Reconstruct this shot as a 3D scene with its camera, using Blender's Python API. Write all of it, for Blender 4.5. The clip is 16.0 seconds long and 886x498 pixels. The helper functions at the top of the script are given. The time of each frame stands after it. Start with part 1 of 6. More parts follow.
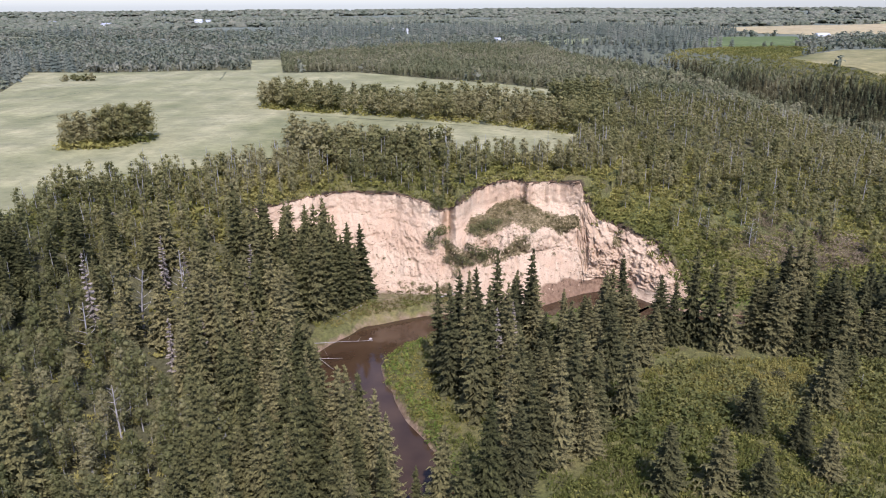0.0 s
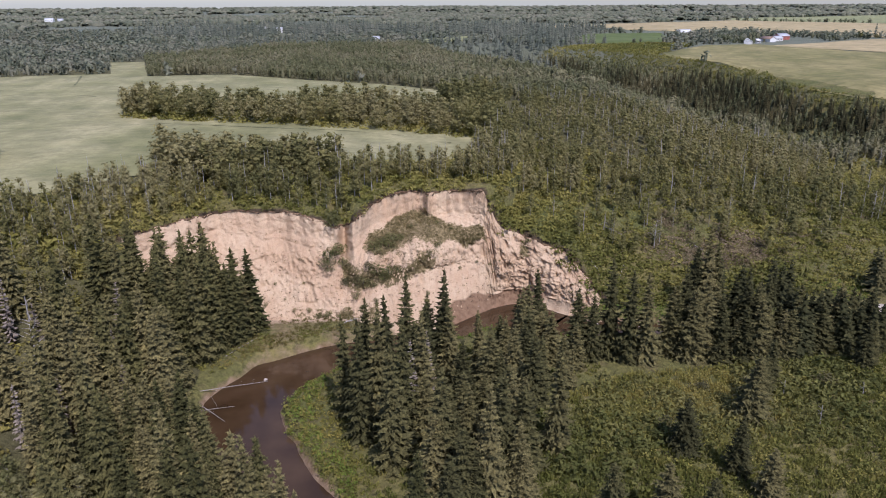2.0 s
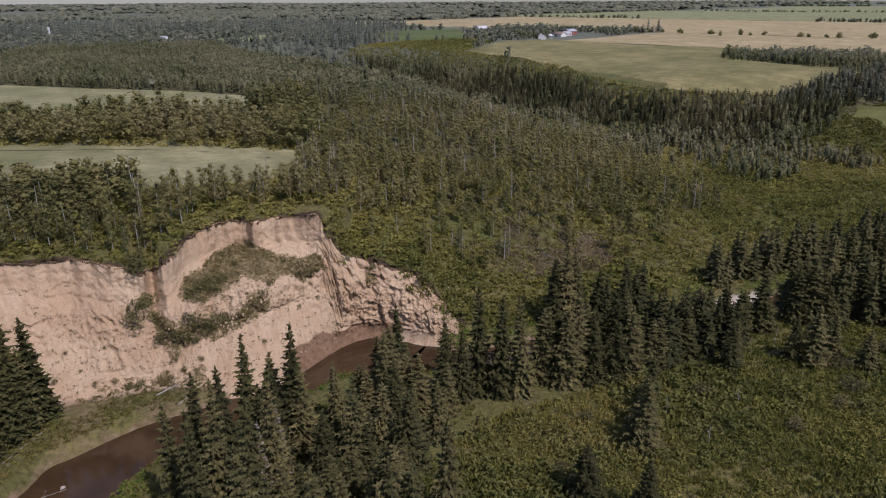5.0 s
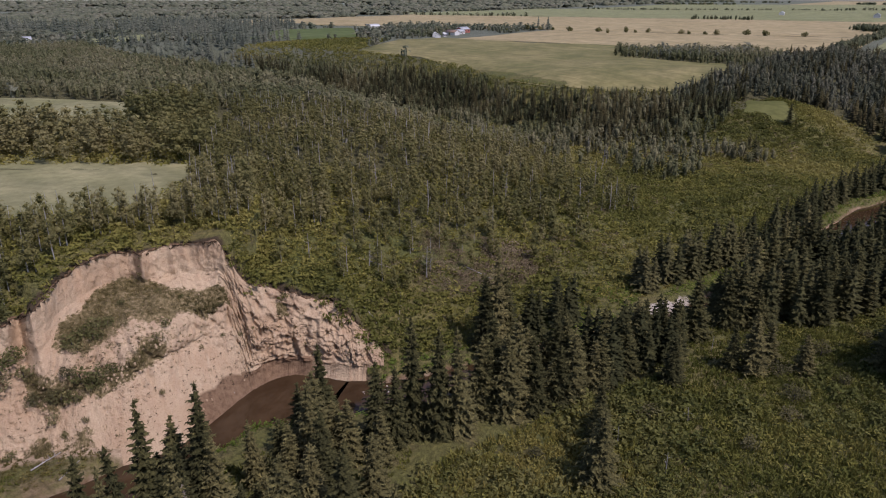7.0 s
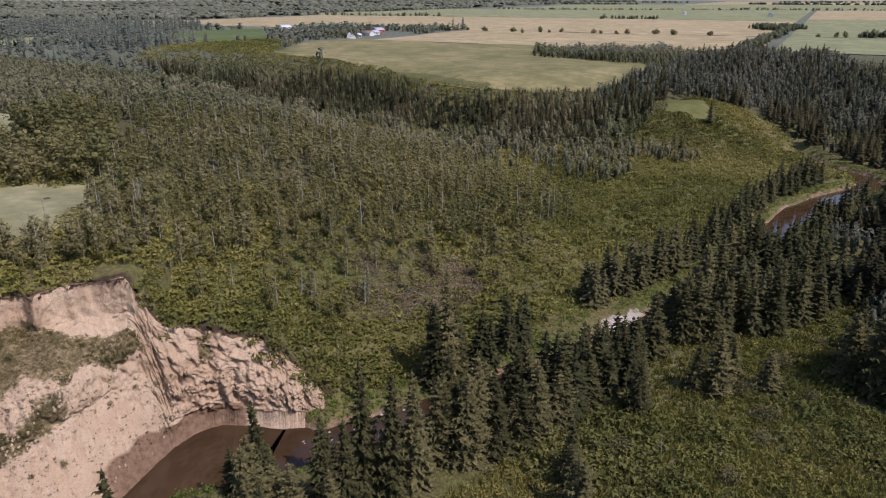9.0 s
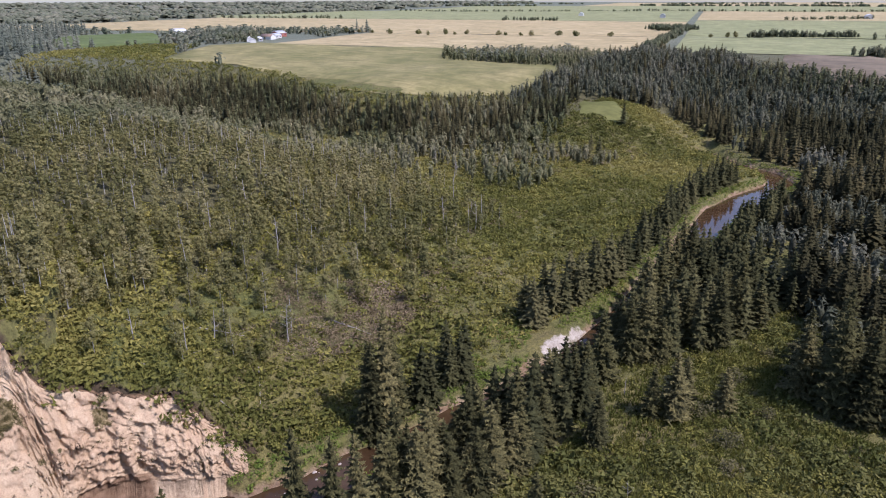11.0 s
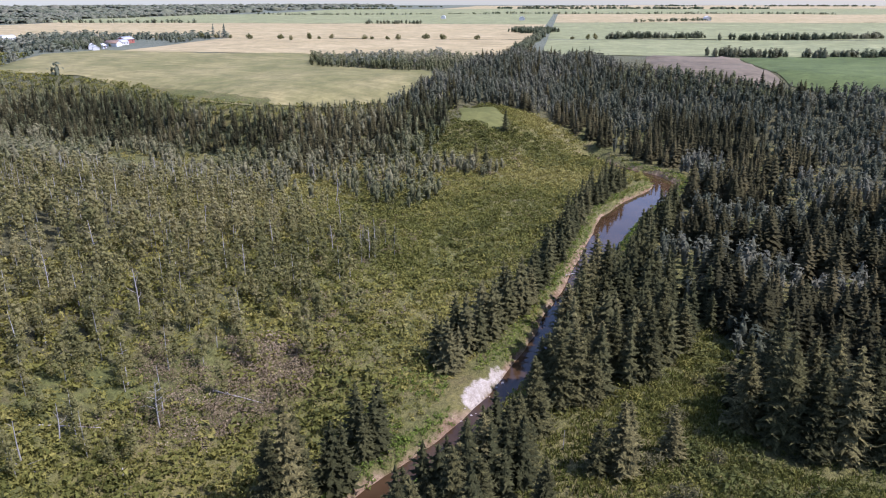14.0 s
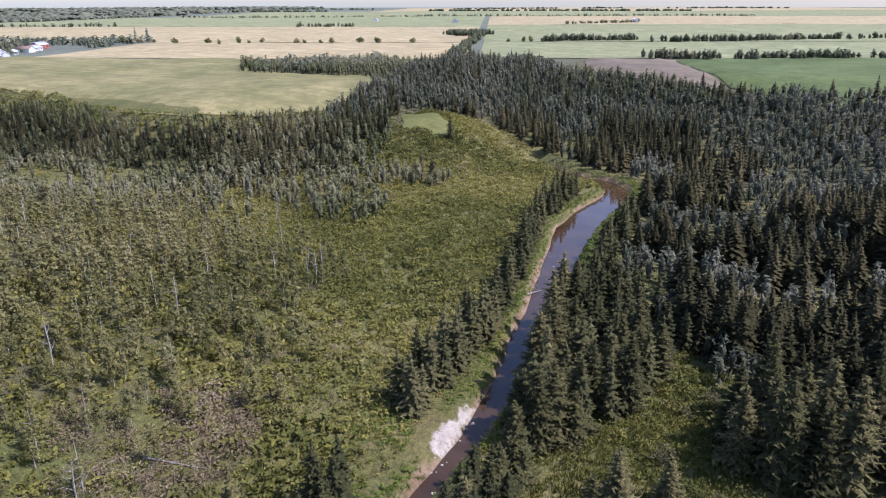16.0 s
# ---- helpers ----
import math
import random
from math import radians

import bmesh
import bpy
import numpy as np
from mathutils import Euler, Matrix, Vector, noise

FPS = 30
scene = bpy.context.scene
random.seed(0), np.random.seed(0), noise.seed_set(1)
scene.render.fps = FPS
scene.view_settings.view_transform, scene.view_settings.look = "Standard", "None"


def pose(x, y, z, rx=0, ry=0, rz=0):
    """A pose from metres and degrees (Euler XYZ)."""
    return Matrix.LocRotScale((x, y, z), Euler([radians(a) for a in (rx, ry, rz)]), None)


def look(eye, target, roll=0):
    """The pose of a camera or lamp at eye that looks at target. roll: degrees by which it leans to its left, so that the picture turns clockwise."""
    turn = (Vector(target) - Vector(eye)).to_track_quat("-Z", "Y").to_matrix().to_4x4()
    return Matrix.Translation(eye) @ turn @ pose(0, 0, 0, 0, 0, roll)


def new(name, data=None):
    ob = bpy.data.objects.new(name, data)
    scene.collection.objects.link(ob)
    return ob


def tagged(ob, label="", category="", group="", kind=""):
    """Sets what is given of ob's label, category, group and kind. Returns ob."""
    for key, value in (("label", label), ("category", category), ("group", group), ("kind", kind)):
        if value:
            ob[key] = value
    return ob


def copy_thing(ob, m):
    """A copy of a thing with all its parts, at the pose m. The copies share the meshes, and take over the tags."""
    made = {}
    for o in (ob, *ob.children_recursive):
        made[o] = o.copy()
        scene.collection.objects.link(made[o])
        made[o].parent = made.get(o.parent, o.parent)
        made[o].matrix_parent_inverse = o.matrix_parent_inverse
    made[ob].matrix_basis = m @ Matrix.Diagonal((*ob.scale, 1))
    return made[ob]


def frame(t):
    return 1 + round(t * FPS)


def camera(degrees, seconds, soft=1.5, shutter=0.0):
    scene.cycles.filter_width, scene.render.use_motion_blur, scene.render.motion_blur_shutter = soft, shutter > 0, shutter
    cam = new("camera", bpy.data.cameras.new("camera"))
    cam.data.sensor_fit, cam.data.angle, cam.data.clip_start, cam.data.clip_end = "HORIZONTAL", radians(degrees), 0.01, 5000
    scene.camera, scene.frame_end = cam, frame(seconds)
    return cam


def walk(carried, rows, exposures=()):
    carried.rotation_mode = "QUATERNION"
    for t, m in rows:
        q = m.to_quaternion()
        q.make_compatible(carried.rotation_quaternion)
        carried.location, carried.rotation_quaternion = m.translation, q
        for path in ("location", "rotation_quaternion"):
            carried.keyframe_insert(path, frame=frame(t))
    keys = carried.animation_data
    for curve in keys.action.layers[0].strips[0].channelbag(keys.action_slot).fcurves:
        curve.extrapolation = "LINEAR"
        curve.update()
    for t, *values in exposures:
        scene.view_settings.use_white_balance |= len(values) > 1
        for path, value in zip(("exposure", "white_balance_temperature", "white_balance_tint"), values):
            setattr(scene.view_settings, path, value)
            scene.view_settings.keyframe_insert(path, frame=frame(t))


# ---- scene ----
from mathutils.bvhtree import BVHTree

cam = camera(64.1, 16.0, soft=1.05)
METRES, EYE, TILT, LEAN, TURN = 105.4, 64.0, 4.07, 2.15, 0.0
ROWS = [
    (0.0, 0.0, 0.0, 0.0, 0.77, -23.1, -1.8),
    (0.5, -0.0063, 0.032, -0.0023, -1.61, -23.07, -1.96),
    (1.0, -0.0119, 0.0641, -0.0051, -4.02, -23.02, -2.13),
    (1.5, -0.0171, 0.096, -0.0075, -6.32, -22.98, -2.28),
    (2.0, -0.0212, 0.128, -0.0103, -8.85, -22.9, -2.46),
    (2.5, -0.0243, 0.1599, -0.0133, -11.61, -22.8, -2.64),
    (3.0, -0.0263, 0.1914, -0.0164, -14.14, -22.69, -2.78),
    (3.5, -0.0267, 0.2232, -0.0191, -16.72, -22.57, -2.94),
    (4.0, -0.026, 0.2547, -0.0217, -19.47, -22.46, -3.11),
    (6.5, -0.0083, 0.4113, -0.0324, -31.05, -22.03, -3.79),
    (7.0, -0.0009, 0.4422, -0.0347, -33.11, -21.9, -3.92),
    (7.5, 0.0071, 0.4717, -0.0371, -35.18, -21.79, -4.0),
    (8.0, 0.0159, 0.5019, -0.0389, -36.94, -21.66, -4.1),
    (8.5, 0.0256, 0.5307, -0.0405, -38.52, -21.54, -4.15),
    (9.0, 0.0361, 0.559, -0.0421, -39.99, -21.41, -4.2),
    (11.5, 0.1067, 0.6932, -0.048, -49.56, -20.52, -4.37),
    (12.0, 0.1234, 0.7185, -0.049, -51.33, -20.34, -4.4),
    (12.5, 0.1411, 0.7428, -0.0499, -53.03, -20.16, -4.4),
    (13.0, 0.1596, 0.7664, -0.0505, -54.79, -19.99, -4.42),
    (13.5, 0.1796, 0.7901, -0.0515, -56.6, -19.84, -4.44),
    (14.0, 0.1997, 0.8137, -0.0527, -58.4, -19.65, -4.48),
    (14.5, 0.2201, 0.8369, -0.053, -59.73, -19.51, -4.48),
    (15.0, 0.2416, 0.8602, -0.0539, -60.91, -19.37, -4.46),
    (15.5, 0.2638, 0.8822, -0.0547, -62.26, -19.22, -4.43),
    (16.0, 0.2868, 0.9036, -0.0552, -63.73, -19.06, -4.42),
]
walk(cam, [(t, pose(0, 0, EYE, TILT, LEAN, TURN) @ pose(METRES * x, METRES * y, METRES * z, 90 + pitch, roll, yaw)) for t, x, y, z, yaw, pitch, roll in ROWS],
     [(0.0, 0.76, 5530, 25), (1.5, 0.48, 5630, 25), (4.0, -0.08, 5900, 25), (7.0, -0.20, 6000, 27), (9.0, 0.13, 5900, 27), (12.5, 0.80, 5540, 26), (16.0, 0.85, 5480, 26)])

# ---- light ----
SUN_TO = Vector((0.20, -0.76, 1.05)).normalized()      # the way towards the sun
SUN_EL = math.asin(SUN_TO.z)
world = bpy.data.worlds.new("sky")
scene.world = world
world.use_nodes = True
wn, wl = world.node_tree.nodes, world.node_tree.links
wn.clear()
sky = wn.new("ShaderNodeTexSky")
sky.sky_type, sky.sun_disc = "NISHITA", False
sky.sun_elevation, sky.sun_rotation = SUN_EL, math.atan2(SUN_TO.x, SUN_TO.y)
sky.air_density, sky.dust_density, sky.ozone_density = 1.0, 1.0, 1.0
bg = wn.new("ShaderNodeBackground")
bg.inputs[1].default_value = 0.14
wo = wn.new("ShaderNodeOutputWorld")
wl.new(sky.outputs[0], bg.inputs[0])
wl.new(bg.outputs[0], wo.inputs[0])
sun = new("sun", bpy.data.lights.new("sun", "SUN"))
sun.data.energy, sun.data.angle, sun.data.color = 4.0, radians(0.53), (1.0, 0.95, 0.87)
sun.matrix_world = look((0, 0, 200), Vector((0, 0, 200)) - SUN_TO)

# ---- materials ----


class Mat:
    """A node material with a few short ways to add nodes."""

    def __init__(self, name, rough=0.8, spec=0.3):
        self.m = bpy.data.materials.new(name)
        self.m.use_nodes = True
        self.t = self.m.node_tree
        self.p = self.t.nodes["Principled BSDF"]
        self.p.inputs["Roughness"].default_value = rough
        self.p.inputs["Specular IOR Level"].default_value = spec
        self.co = None

    def node(self, kind, **ins):
        n = self.t.nodes.new(kind)
        for k, v in ins.items():
            self.put(n.inputs[k.replace("_", " ")], v)
        return n

    def put(self, socket, v):
        if isinstance(v, bpy.types.NodeSocket):
            self.t.links.new(v, socket)
        else:
            socket.default_value = v

    def coords(self):
        if self.co is None:
            self.co = self.t.nodes.new("ShaderNodeNewGeometry")
        return self.co.outputs["Position"]

    def noise(self, scale, detail=4.0, rough=0.55, stretch=None):
        vec = self.coords()
        if stretch:
            mp = self.node("ShaderNodeMapping", Vector=vec)
            mp.inputs["Scale"].default_value = stretch
            vec = mp.outputs[0]
        return self.node("ShaderNodeTexNoise", Vector=vec, Scale=scale, Detail=detail, Roughness=rough).outputs["Fac"]

    def ramp(self, fac, *stops):
        r = self.t.nodes.new("ShaderNodeValToRGB")
        self.put(r.inputs[0], fac)
        els = r.color_ramp.elements
        while len(els) < len(stops):
            els.new(0.5)
        for e, (pos, col) in zip(els, stops):
            e.position = pos
            e.color = (*col, 1) if not isinstance(col, (int, float)) else (col, col, col, 1)
        return r.outputs[0]

    def mix(self, fac, a, b, how="MIX"):
        n = self.t.nodes.new("ShaderNodeMix")
        n.data_type, n.blend_type = "RGBA", how
        self.put(n.inputs[0], fac)
        for sock, v in ((n.inputs[6], a), (n.inputs[7], b)):
            self.put(sock, (*v, 1) if isinstance(v, tuple) and len(v) == 3 else v)
        return n.outputs[2]

    def attr(self, name):
        n = self.t.nodes.new("ShaderNodeAttribute")
        n.attribute_name = name
        return n.outputs["Fac"]

    def torn(self, name, amount=0.7, scale=1.0):
        """A mask from the mesh with a ragged edge."""
        n = self.node("ShaderNodeMath")
        n.operation = "MULTIPLY_ADD"
        self.put(n.inputs[0], self.noise(scale, 5, 0.7))
        n.inputs[1].default_value = amount
        n2 = self.node("ShaderNodeMath")
        n2.operation = "SUBTRACT"
        self.put(n2.inputs[0], self.attr(name))
        n2.inputs[1].default_value = amount * 0.5
        self.put(n.inputs[2], n2.outputs[0])
        return n.outputs[0]

    def island(self):
        self.coords()
        return self.co.outputs["Random Per Island"]

    def each(self):
        return self.t.nodes.new("ShaderNodeObjectInfo").outputs["Random"]

    def bump(self, height, strength=0.4, dist=0.1):
        b = self.node("ShaderNodeBump", Height=height, Strength=strength, Distance=dist)
        self.put(self.p.inputs["Normal"], b.outputs[0])

    def colour(self, c):
        self.put(self.p.inputs["Base Color"], (*c, 1) if isinstance(c, tuple) else c)
        return self


def foliage(name, dark, mid, light, by_object, through_leaf=0.25, rough=0.85, vary=1.0):
    """Leaves or needles: tone from plant to plant, and from leaf to leaf."""
    m = Mat(name, rough, 0.03)
    tone = m.each() if by_object else m.attr("tone")
    plant = m.ramp(tone, (0.0, dark), (0.5, mid), (1.0, light))
    leaf = m.ramp(m.island(), (0.0, (1 - 0.14 * vary,) * 3), (0.7, (1.0, 1.0, 1.0)), (1.0, (1 + 0.14 * vary, 1 + 0.12 * vary, 1 + 0.08 * vary)))
    col = m.mix(1.0, plant, leaf, "MULTIPLY")
    grain = m.ramp(m.noise(2.6, 3, 0.7), (0.32, (1 - 0.3 * vary, 1 - 0.29 * vary, 1 - 0.28 * vary)), (0.5, (1.0, 1.0, 1.0)), (0.68, (1 + 0.32 * vary, 1 + 0.3 * vary, 1 + 0.25 * vary)))
    col = m.mix(1.0, col, grain, "MULTIPLY")
    m.colour(col)
    m.bump(m.noise(2.2, 3, 0.75), 0.6, 0.4)
    tr = m.node("ShaderNodeBsdfTranslucent", Color=col)
    mx = m.node("ShaderNodeMixShader", Fac=through_leaf)
    m.t.links.new(m.p.outputs[0], mx.inputs[1])
    m.t.links.new(tr.outputs[0], mx.inputs[2])
    m.t.links.new(mx.outputs[0], m.t.nodes["Material Output"].inputs[0])
    return m.m


def bark(name, a, b, scale=3.0):
    m = Mat(name, 0.9, 0.2)
    n = m.noise(scale, 5, 0.65, (1, 1, 0.35))
    m.colour(m.ramp(n, (0.3, a), (0.7, b)))
    m.bump(n, 0.5, 0.05)
    return m.m


NEEDLE = foliage("spruce_needles", (0.054, 0.054, 0.021), (0.094, 0.088, 0.034), (0.155, 0.134, 0.058), True, 0.15, 0.85, 1.8)
NEEDLE_RIVER = foliage("riverside_spruce_needles", (0.049, 0.048, 0.021), (0.083, 0.078, 0.032), (0.140, 0.122, 0.052), True, 0.15, 0.85, 1.8)
NEEDLE_STAND = foliage("spruce_needles_stand", (0.054, 0.054, 0.021), (0.094, 0.088, 0.034), (0.155, 0.134, 0.058), False, 0.15, 0.85, 1.8)
# Darker copy of the spruce needles: the hillside's shade is in the colour.
NEEDLE_SHADED = foliage("shaded_spruce_needles", (0.031, 0.030, 0.015), (0.047, 0.043, 0.020), (0.082, 0.070, 0.033), False, 0.15)
# Far needles are paler and bluer: haze put into the colour.
FAR_NEEDLE = foliage("hazed_far_needles", (0.085, 0.098, 0.075), (0.115, 0.125, 0.092), (0.152, 0.154, 0.114), False, 0.15)
LEAF = foliage("aspen_leaves", (0.112, 0.112, 0.042), (0.158, 0.150, 0.060), (0.228, 0.200, 0.095), True, 0.35)
LEAF_STUFF = foliage("aspen_leaves_mass", (0.136, 0.131, 0.051), (0.193, 0.175, 0.067), (0.248, 0.217, 0.099), False, 0.35)
# Far leaves likewise carry the distance haze in their base colour.
FAR_LEAF = foliage("hazed_far_leaves", (0.146, 0.160, 0.106), (0.190, 0.196, 0.132), (0.240, 0.232, 0.166), False, 0.4)
UPLAND_LEAF = foliage("upland_aspen_leaves", (0.122, 0.128, 0.062), (0.166, 0.162, 0.082), (0.222, 0.204, 0.116), False, 0.35)
# Aspen leaves darkened by colour, as shade on a slope turned from the sun.
HILL_SHADE_LEAF = foliage("shaded_hillside_leaves", (0.080, 0.086, 0.054), (0.110, 0.112, 0.073), (0.158, 0.150, 0.104), False, 0.25)
BELT_LEAF = foliage("shelter_belt_leaves", (0.085, 0.098, 0.056), (0.115, 0.124, 0.070), (0.155, 0.150, 0.090), False, 0.3)
SHRUB_LEAF = foliage("shrub_leaves", (0.122, 0.124, 0.033), (0.212, 0.196, 0.051), (0.285, 0.248, 0.076), False, 0.4)
YOUNG_NEEDLE = foliage("young_spruce_needles", (0.044, 0.045, 0.020), (0.072, 0.070, 0.030), (0.115, 0.104, 0.046), False, 0.15)
LUSH_LEAF = foliage("lush_bank_grass", (0.110, 0.150, 0.030), (0.150, 0.195, 0.038), (0.200, 0.225, 0.050), False, 0.35)
DRY_TWIG = foliage("dry_brush_twigs", (0.140, 0.106, 0.062), (0.200, 0.152, 0.092), (0.30, 0.235, 0.155), False, 0.1)
WEED_LEAF = foliage("weed_leaves", (0.102, 0.110, 0.027), (0.168, 0.160, 0.040), (0.255, 0.212, 0.060), False, 0.3)
DEAD_TWIG = foliage("dead_needles", (0.16, 0.13, 0.10), (0.20, 0.165, 0.13), (0.26, 0.22, 0.18), True, 0.05)
BARK_DARK = bark("spruce_bark", (0.05, 0.04, 0.032), (0.13, 0.11, 0.09))
BARK_PALE = bark("aspen_bark", (0.16, 0.15, 0.13), (0.42, 0.40, 0.35))
DEAD_WOOD = bark("dead_grey_wood", (0.17, 0.15, 0.13), (0.40, 0.37, 0.33))

# ---- land ----


def lattice(x, y, size, seed):
    """Smooth value noise from 0 to 1, with bumps about size metres wide."""
    table = np.random.RandomState(seed).rand(256, 256)
    u, v = x / size + 1000.37, y / size + 1000.71
    i, j = np.floor(u).astype(int), np.floor(v).astype(int)
    f, g = u - i, v - j
    f, g = f * f * (3 - 2 * f), g * g * (3 - 2 * g)
    i, j, i1, j1 = i % 256, j % 256, (i + 1) % 256, (j + 1) % 256
    return (table[i, j] * (1 - f) + table[i1, j] * f) * (1 - g) + (table[i, j1] * (1 - f) + table[i1, j1] * f) * g


def fbm(x, y, size, seed, octaves=4):
    out, amp, tot = 0.0, 1.0, 0.0
    for k in range(octaves):
        out, tot = out + amp * lattice(x, y, size / 2 ** k, seed + k), tot + amp
        amp *= 0.5
    return out / tot


def to_line(x, y, line, values=None, closed=False):
    """Distance to a polyline, and the value (given at its corners) at the nearest point."""
    best, val = np.full(x.shape, 1e9), np.zeros(x.shape)
    n = len(line)
    for k in range(n if closed else n - 1):
        (ax, ay), (bx, by) = line[k][:2], line[(k + 1) % n][:2]
        dx, dy = bx - ax, by - ay
        s = np.clip(((x - ax) * dx + (y - ay) * dy) / (dx * dx + dy * dy), 0, 1)
        d = np.hypot(x - ax - s * dx, y - ay - s * dy)
        if values is not None:
            v = values[k] + s * (values[(k + 1) % n] - values[k])
            val = np.where(d < best, v, val)
        best = np.minimum(best, d)
    return best, val


def inside(x, y, poly):
    x, y = np.asarray(x, float), np.asarray(y, float)
    res = np.zeros(x.shape, bool)
    n = len(poly)
    for k in range(n):
        (ax, ay), (bx, by) = poly[k][:2], poly[(k + 1) % n][:2]
        if ay == by:
            continue
        res ^= ((ay > y) != (by > y)) & (x < (bx - ax) * (y - ay) / (by - ay) + ax)
    return res


def smooth(a, b, v):
    t = np.clip((v - a) / (b - a), 0, 1)
    return t * t * (3 - 2 * t)


# station pairs down the bare face: brow (x, y, z) and foot (x, y)
BROW_LINE = [(-46, 156.5, 20), (-41, 159.5, 20), (-29, 169.5, 20.5), (-14, 168, 20.5), (-6, 163, 19.4), (-2.6, 161, 18.2), (-0.8, 163.5, 17.2), (0.9, 160.5, 19.6), (5, 165.5, 21.5), (11, 171.5, 22.7),
             (17, 172, 22.8), (18.6, 169.8, 22.8), (23, 170.5, 22.8), (28, 167.5, 23.6), (30.8, 165.8, 24.2), (33.2, 163.2, 17.4), (36.5, 161.2, 15.0), (39.5, 161.5, 14.6), (42.5, 158.8, 12.9), (45.5, 158.6, 12.2), (48.8, 156.2, 10.6), (52.2, 151.5, 5.4), (54, 148.2, 2.6)]
FOOT_LINE = [(-39, 149), (-33, 147), (-24, 151), (-13, 151), (-6, 150.2), (-3, 149.6), (-1.4, 149.2), (0.4, 148.8), (4, 147), (9.5, 145),
             (14.5, 145.3), (17.5, 146.2), (22, 149.2), (26.5, 152.6), (29.5, 154.4), (31.5, 155.6), (35, 156.8), (38, 157), (40.5, 156), (43, 153.2), (46, 149.6), (49.2, 147.4), (53, 146.4)]
# the foot and the brow of the valley's sides (x, y) and (x, y, height)
TOE = [(-30, -60), (-36, 40), (-34, 100), (-33, 125), (-30, 140)] + FOOT_LINE[1:-1] + [(64, 144), (90, 142), (120, 147), (150, 158), (182, 182), (196, 215), (196, 255), (184, 300), (178, 345),
       (172, 405), (156, 475), (132, 560), (122, 640), (148, 655), (176, 580), (202, 500), (224, 430), (226, 380), (217, 340), (223, 305), (230, 265), (246, 238),
       (268, 218), (296, 200), (304, 175), (300, 142), (240, 106), (190, 76), (165, 40), (150, -60), (120, -300), (-40, -300)]
BROW = [(-130, -60, 25), (-118, 60, 25), (-92, 110, 25), (-80, 146, 22), (-58, 152, 20)] + BROW_LINE[:-1] + [(58, 166, 12), (72, 192, 18), (95, 225, 20), (112, 262, 21), (119, 310, 23),
        (121, 370, 25), (106, 450, 26), (80, 560, 26), (80, 690, 26), (165, 700, 26), (222, 600, 25), (248, 520, 24), (262, 440, 22), (252, 385, 21), (243, 348, 21),
        (252, 318, 21), (287, 300, 22), (335, 288, 24), (385, 292, 25), (432, 266, 26), (448, 215, 26), (440, 155, 27), (432, 90, 27), (412, 30, 27), (388, -60, 27), (300, -420, 27), (-130, -420, 25)]
BROW_Z = [p[2] for p in BROW]
# the river's middle line with its width
RIVER = [(60, -290, 9), (34, -200, 9), (52, -120, 9), (20, -60, 9), (14, 0, 9), (8, 40, 9), (2, 62, 9), (-3, 80, 9), (-11, 97, 9.5), (-17.5, 110, 11.5), (-19.5, 121, 14), (-14, 130.5, 13), (-5, 135.5, 11), (6, 138, 9),
         (16, 141.5, 8), (25, 146, 9), (33, 147, 17), (40, 147, 17), (46, 139.5, 9), (54, 137.2, 9), (64, 137.6, 6.5), (72, 136.6, 5), (85, 135, 4.5), (100, 133.6, 3),
         (115, 133, 3.5), (131, 134, 4.5), (150, 136.5, 6), (167, 139, 6.8), (195, 144, 7.8), (226, 149, 11.5), (248, 148, 10), (262, 147, 9), (276, 147, 8),
         (286, 155, 8), (294, 172, 7), (310, 190, 6)]
RIVER_W = [p[2] for p in RIVER]
KNOT_V = [0, .18, .30, .55, .68, .78, 1]
#          plan fraction and height fraction at the knots, for a plain face, for the alcove and for the gullied end
FACE_H, FACE_Z = [1, .93, .84, .56, .40, .27, 0], [1, .80, .67, .41, .27, .17, 0]
BOWL_H, BOWL_Z = [1, .955, .90, .55, .45, .36, 0], [1, .77, .71, .55, .39, .34, 0]
END_H, END_Z = [1, .88, .76, .50, .38, .26, 0], [1, .80, .66, .40, .27, .16, 0]


def ridged(x, y, size, seed, octaves=3):
    return 1 - 2 * np.abs(2 * fbm(x, y, size, seed, octaves) - 1)


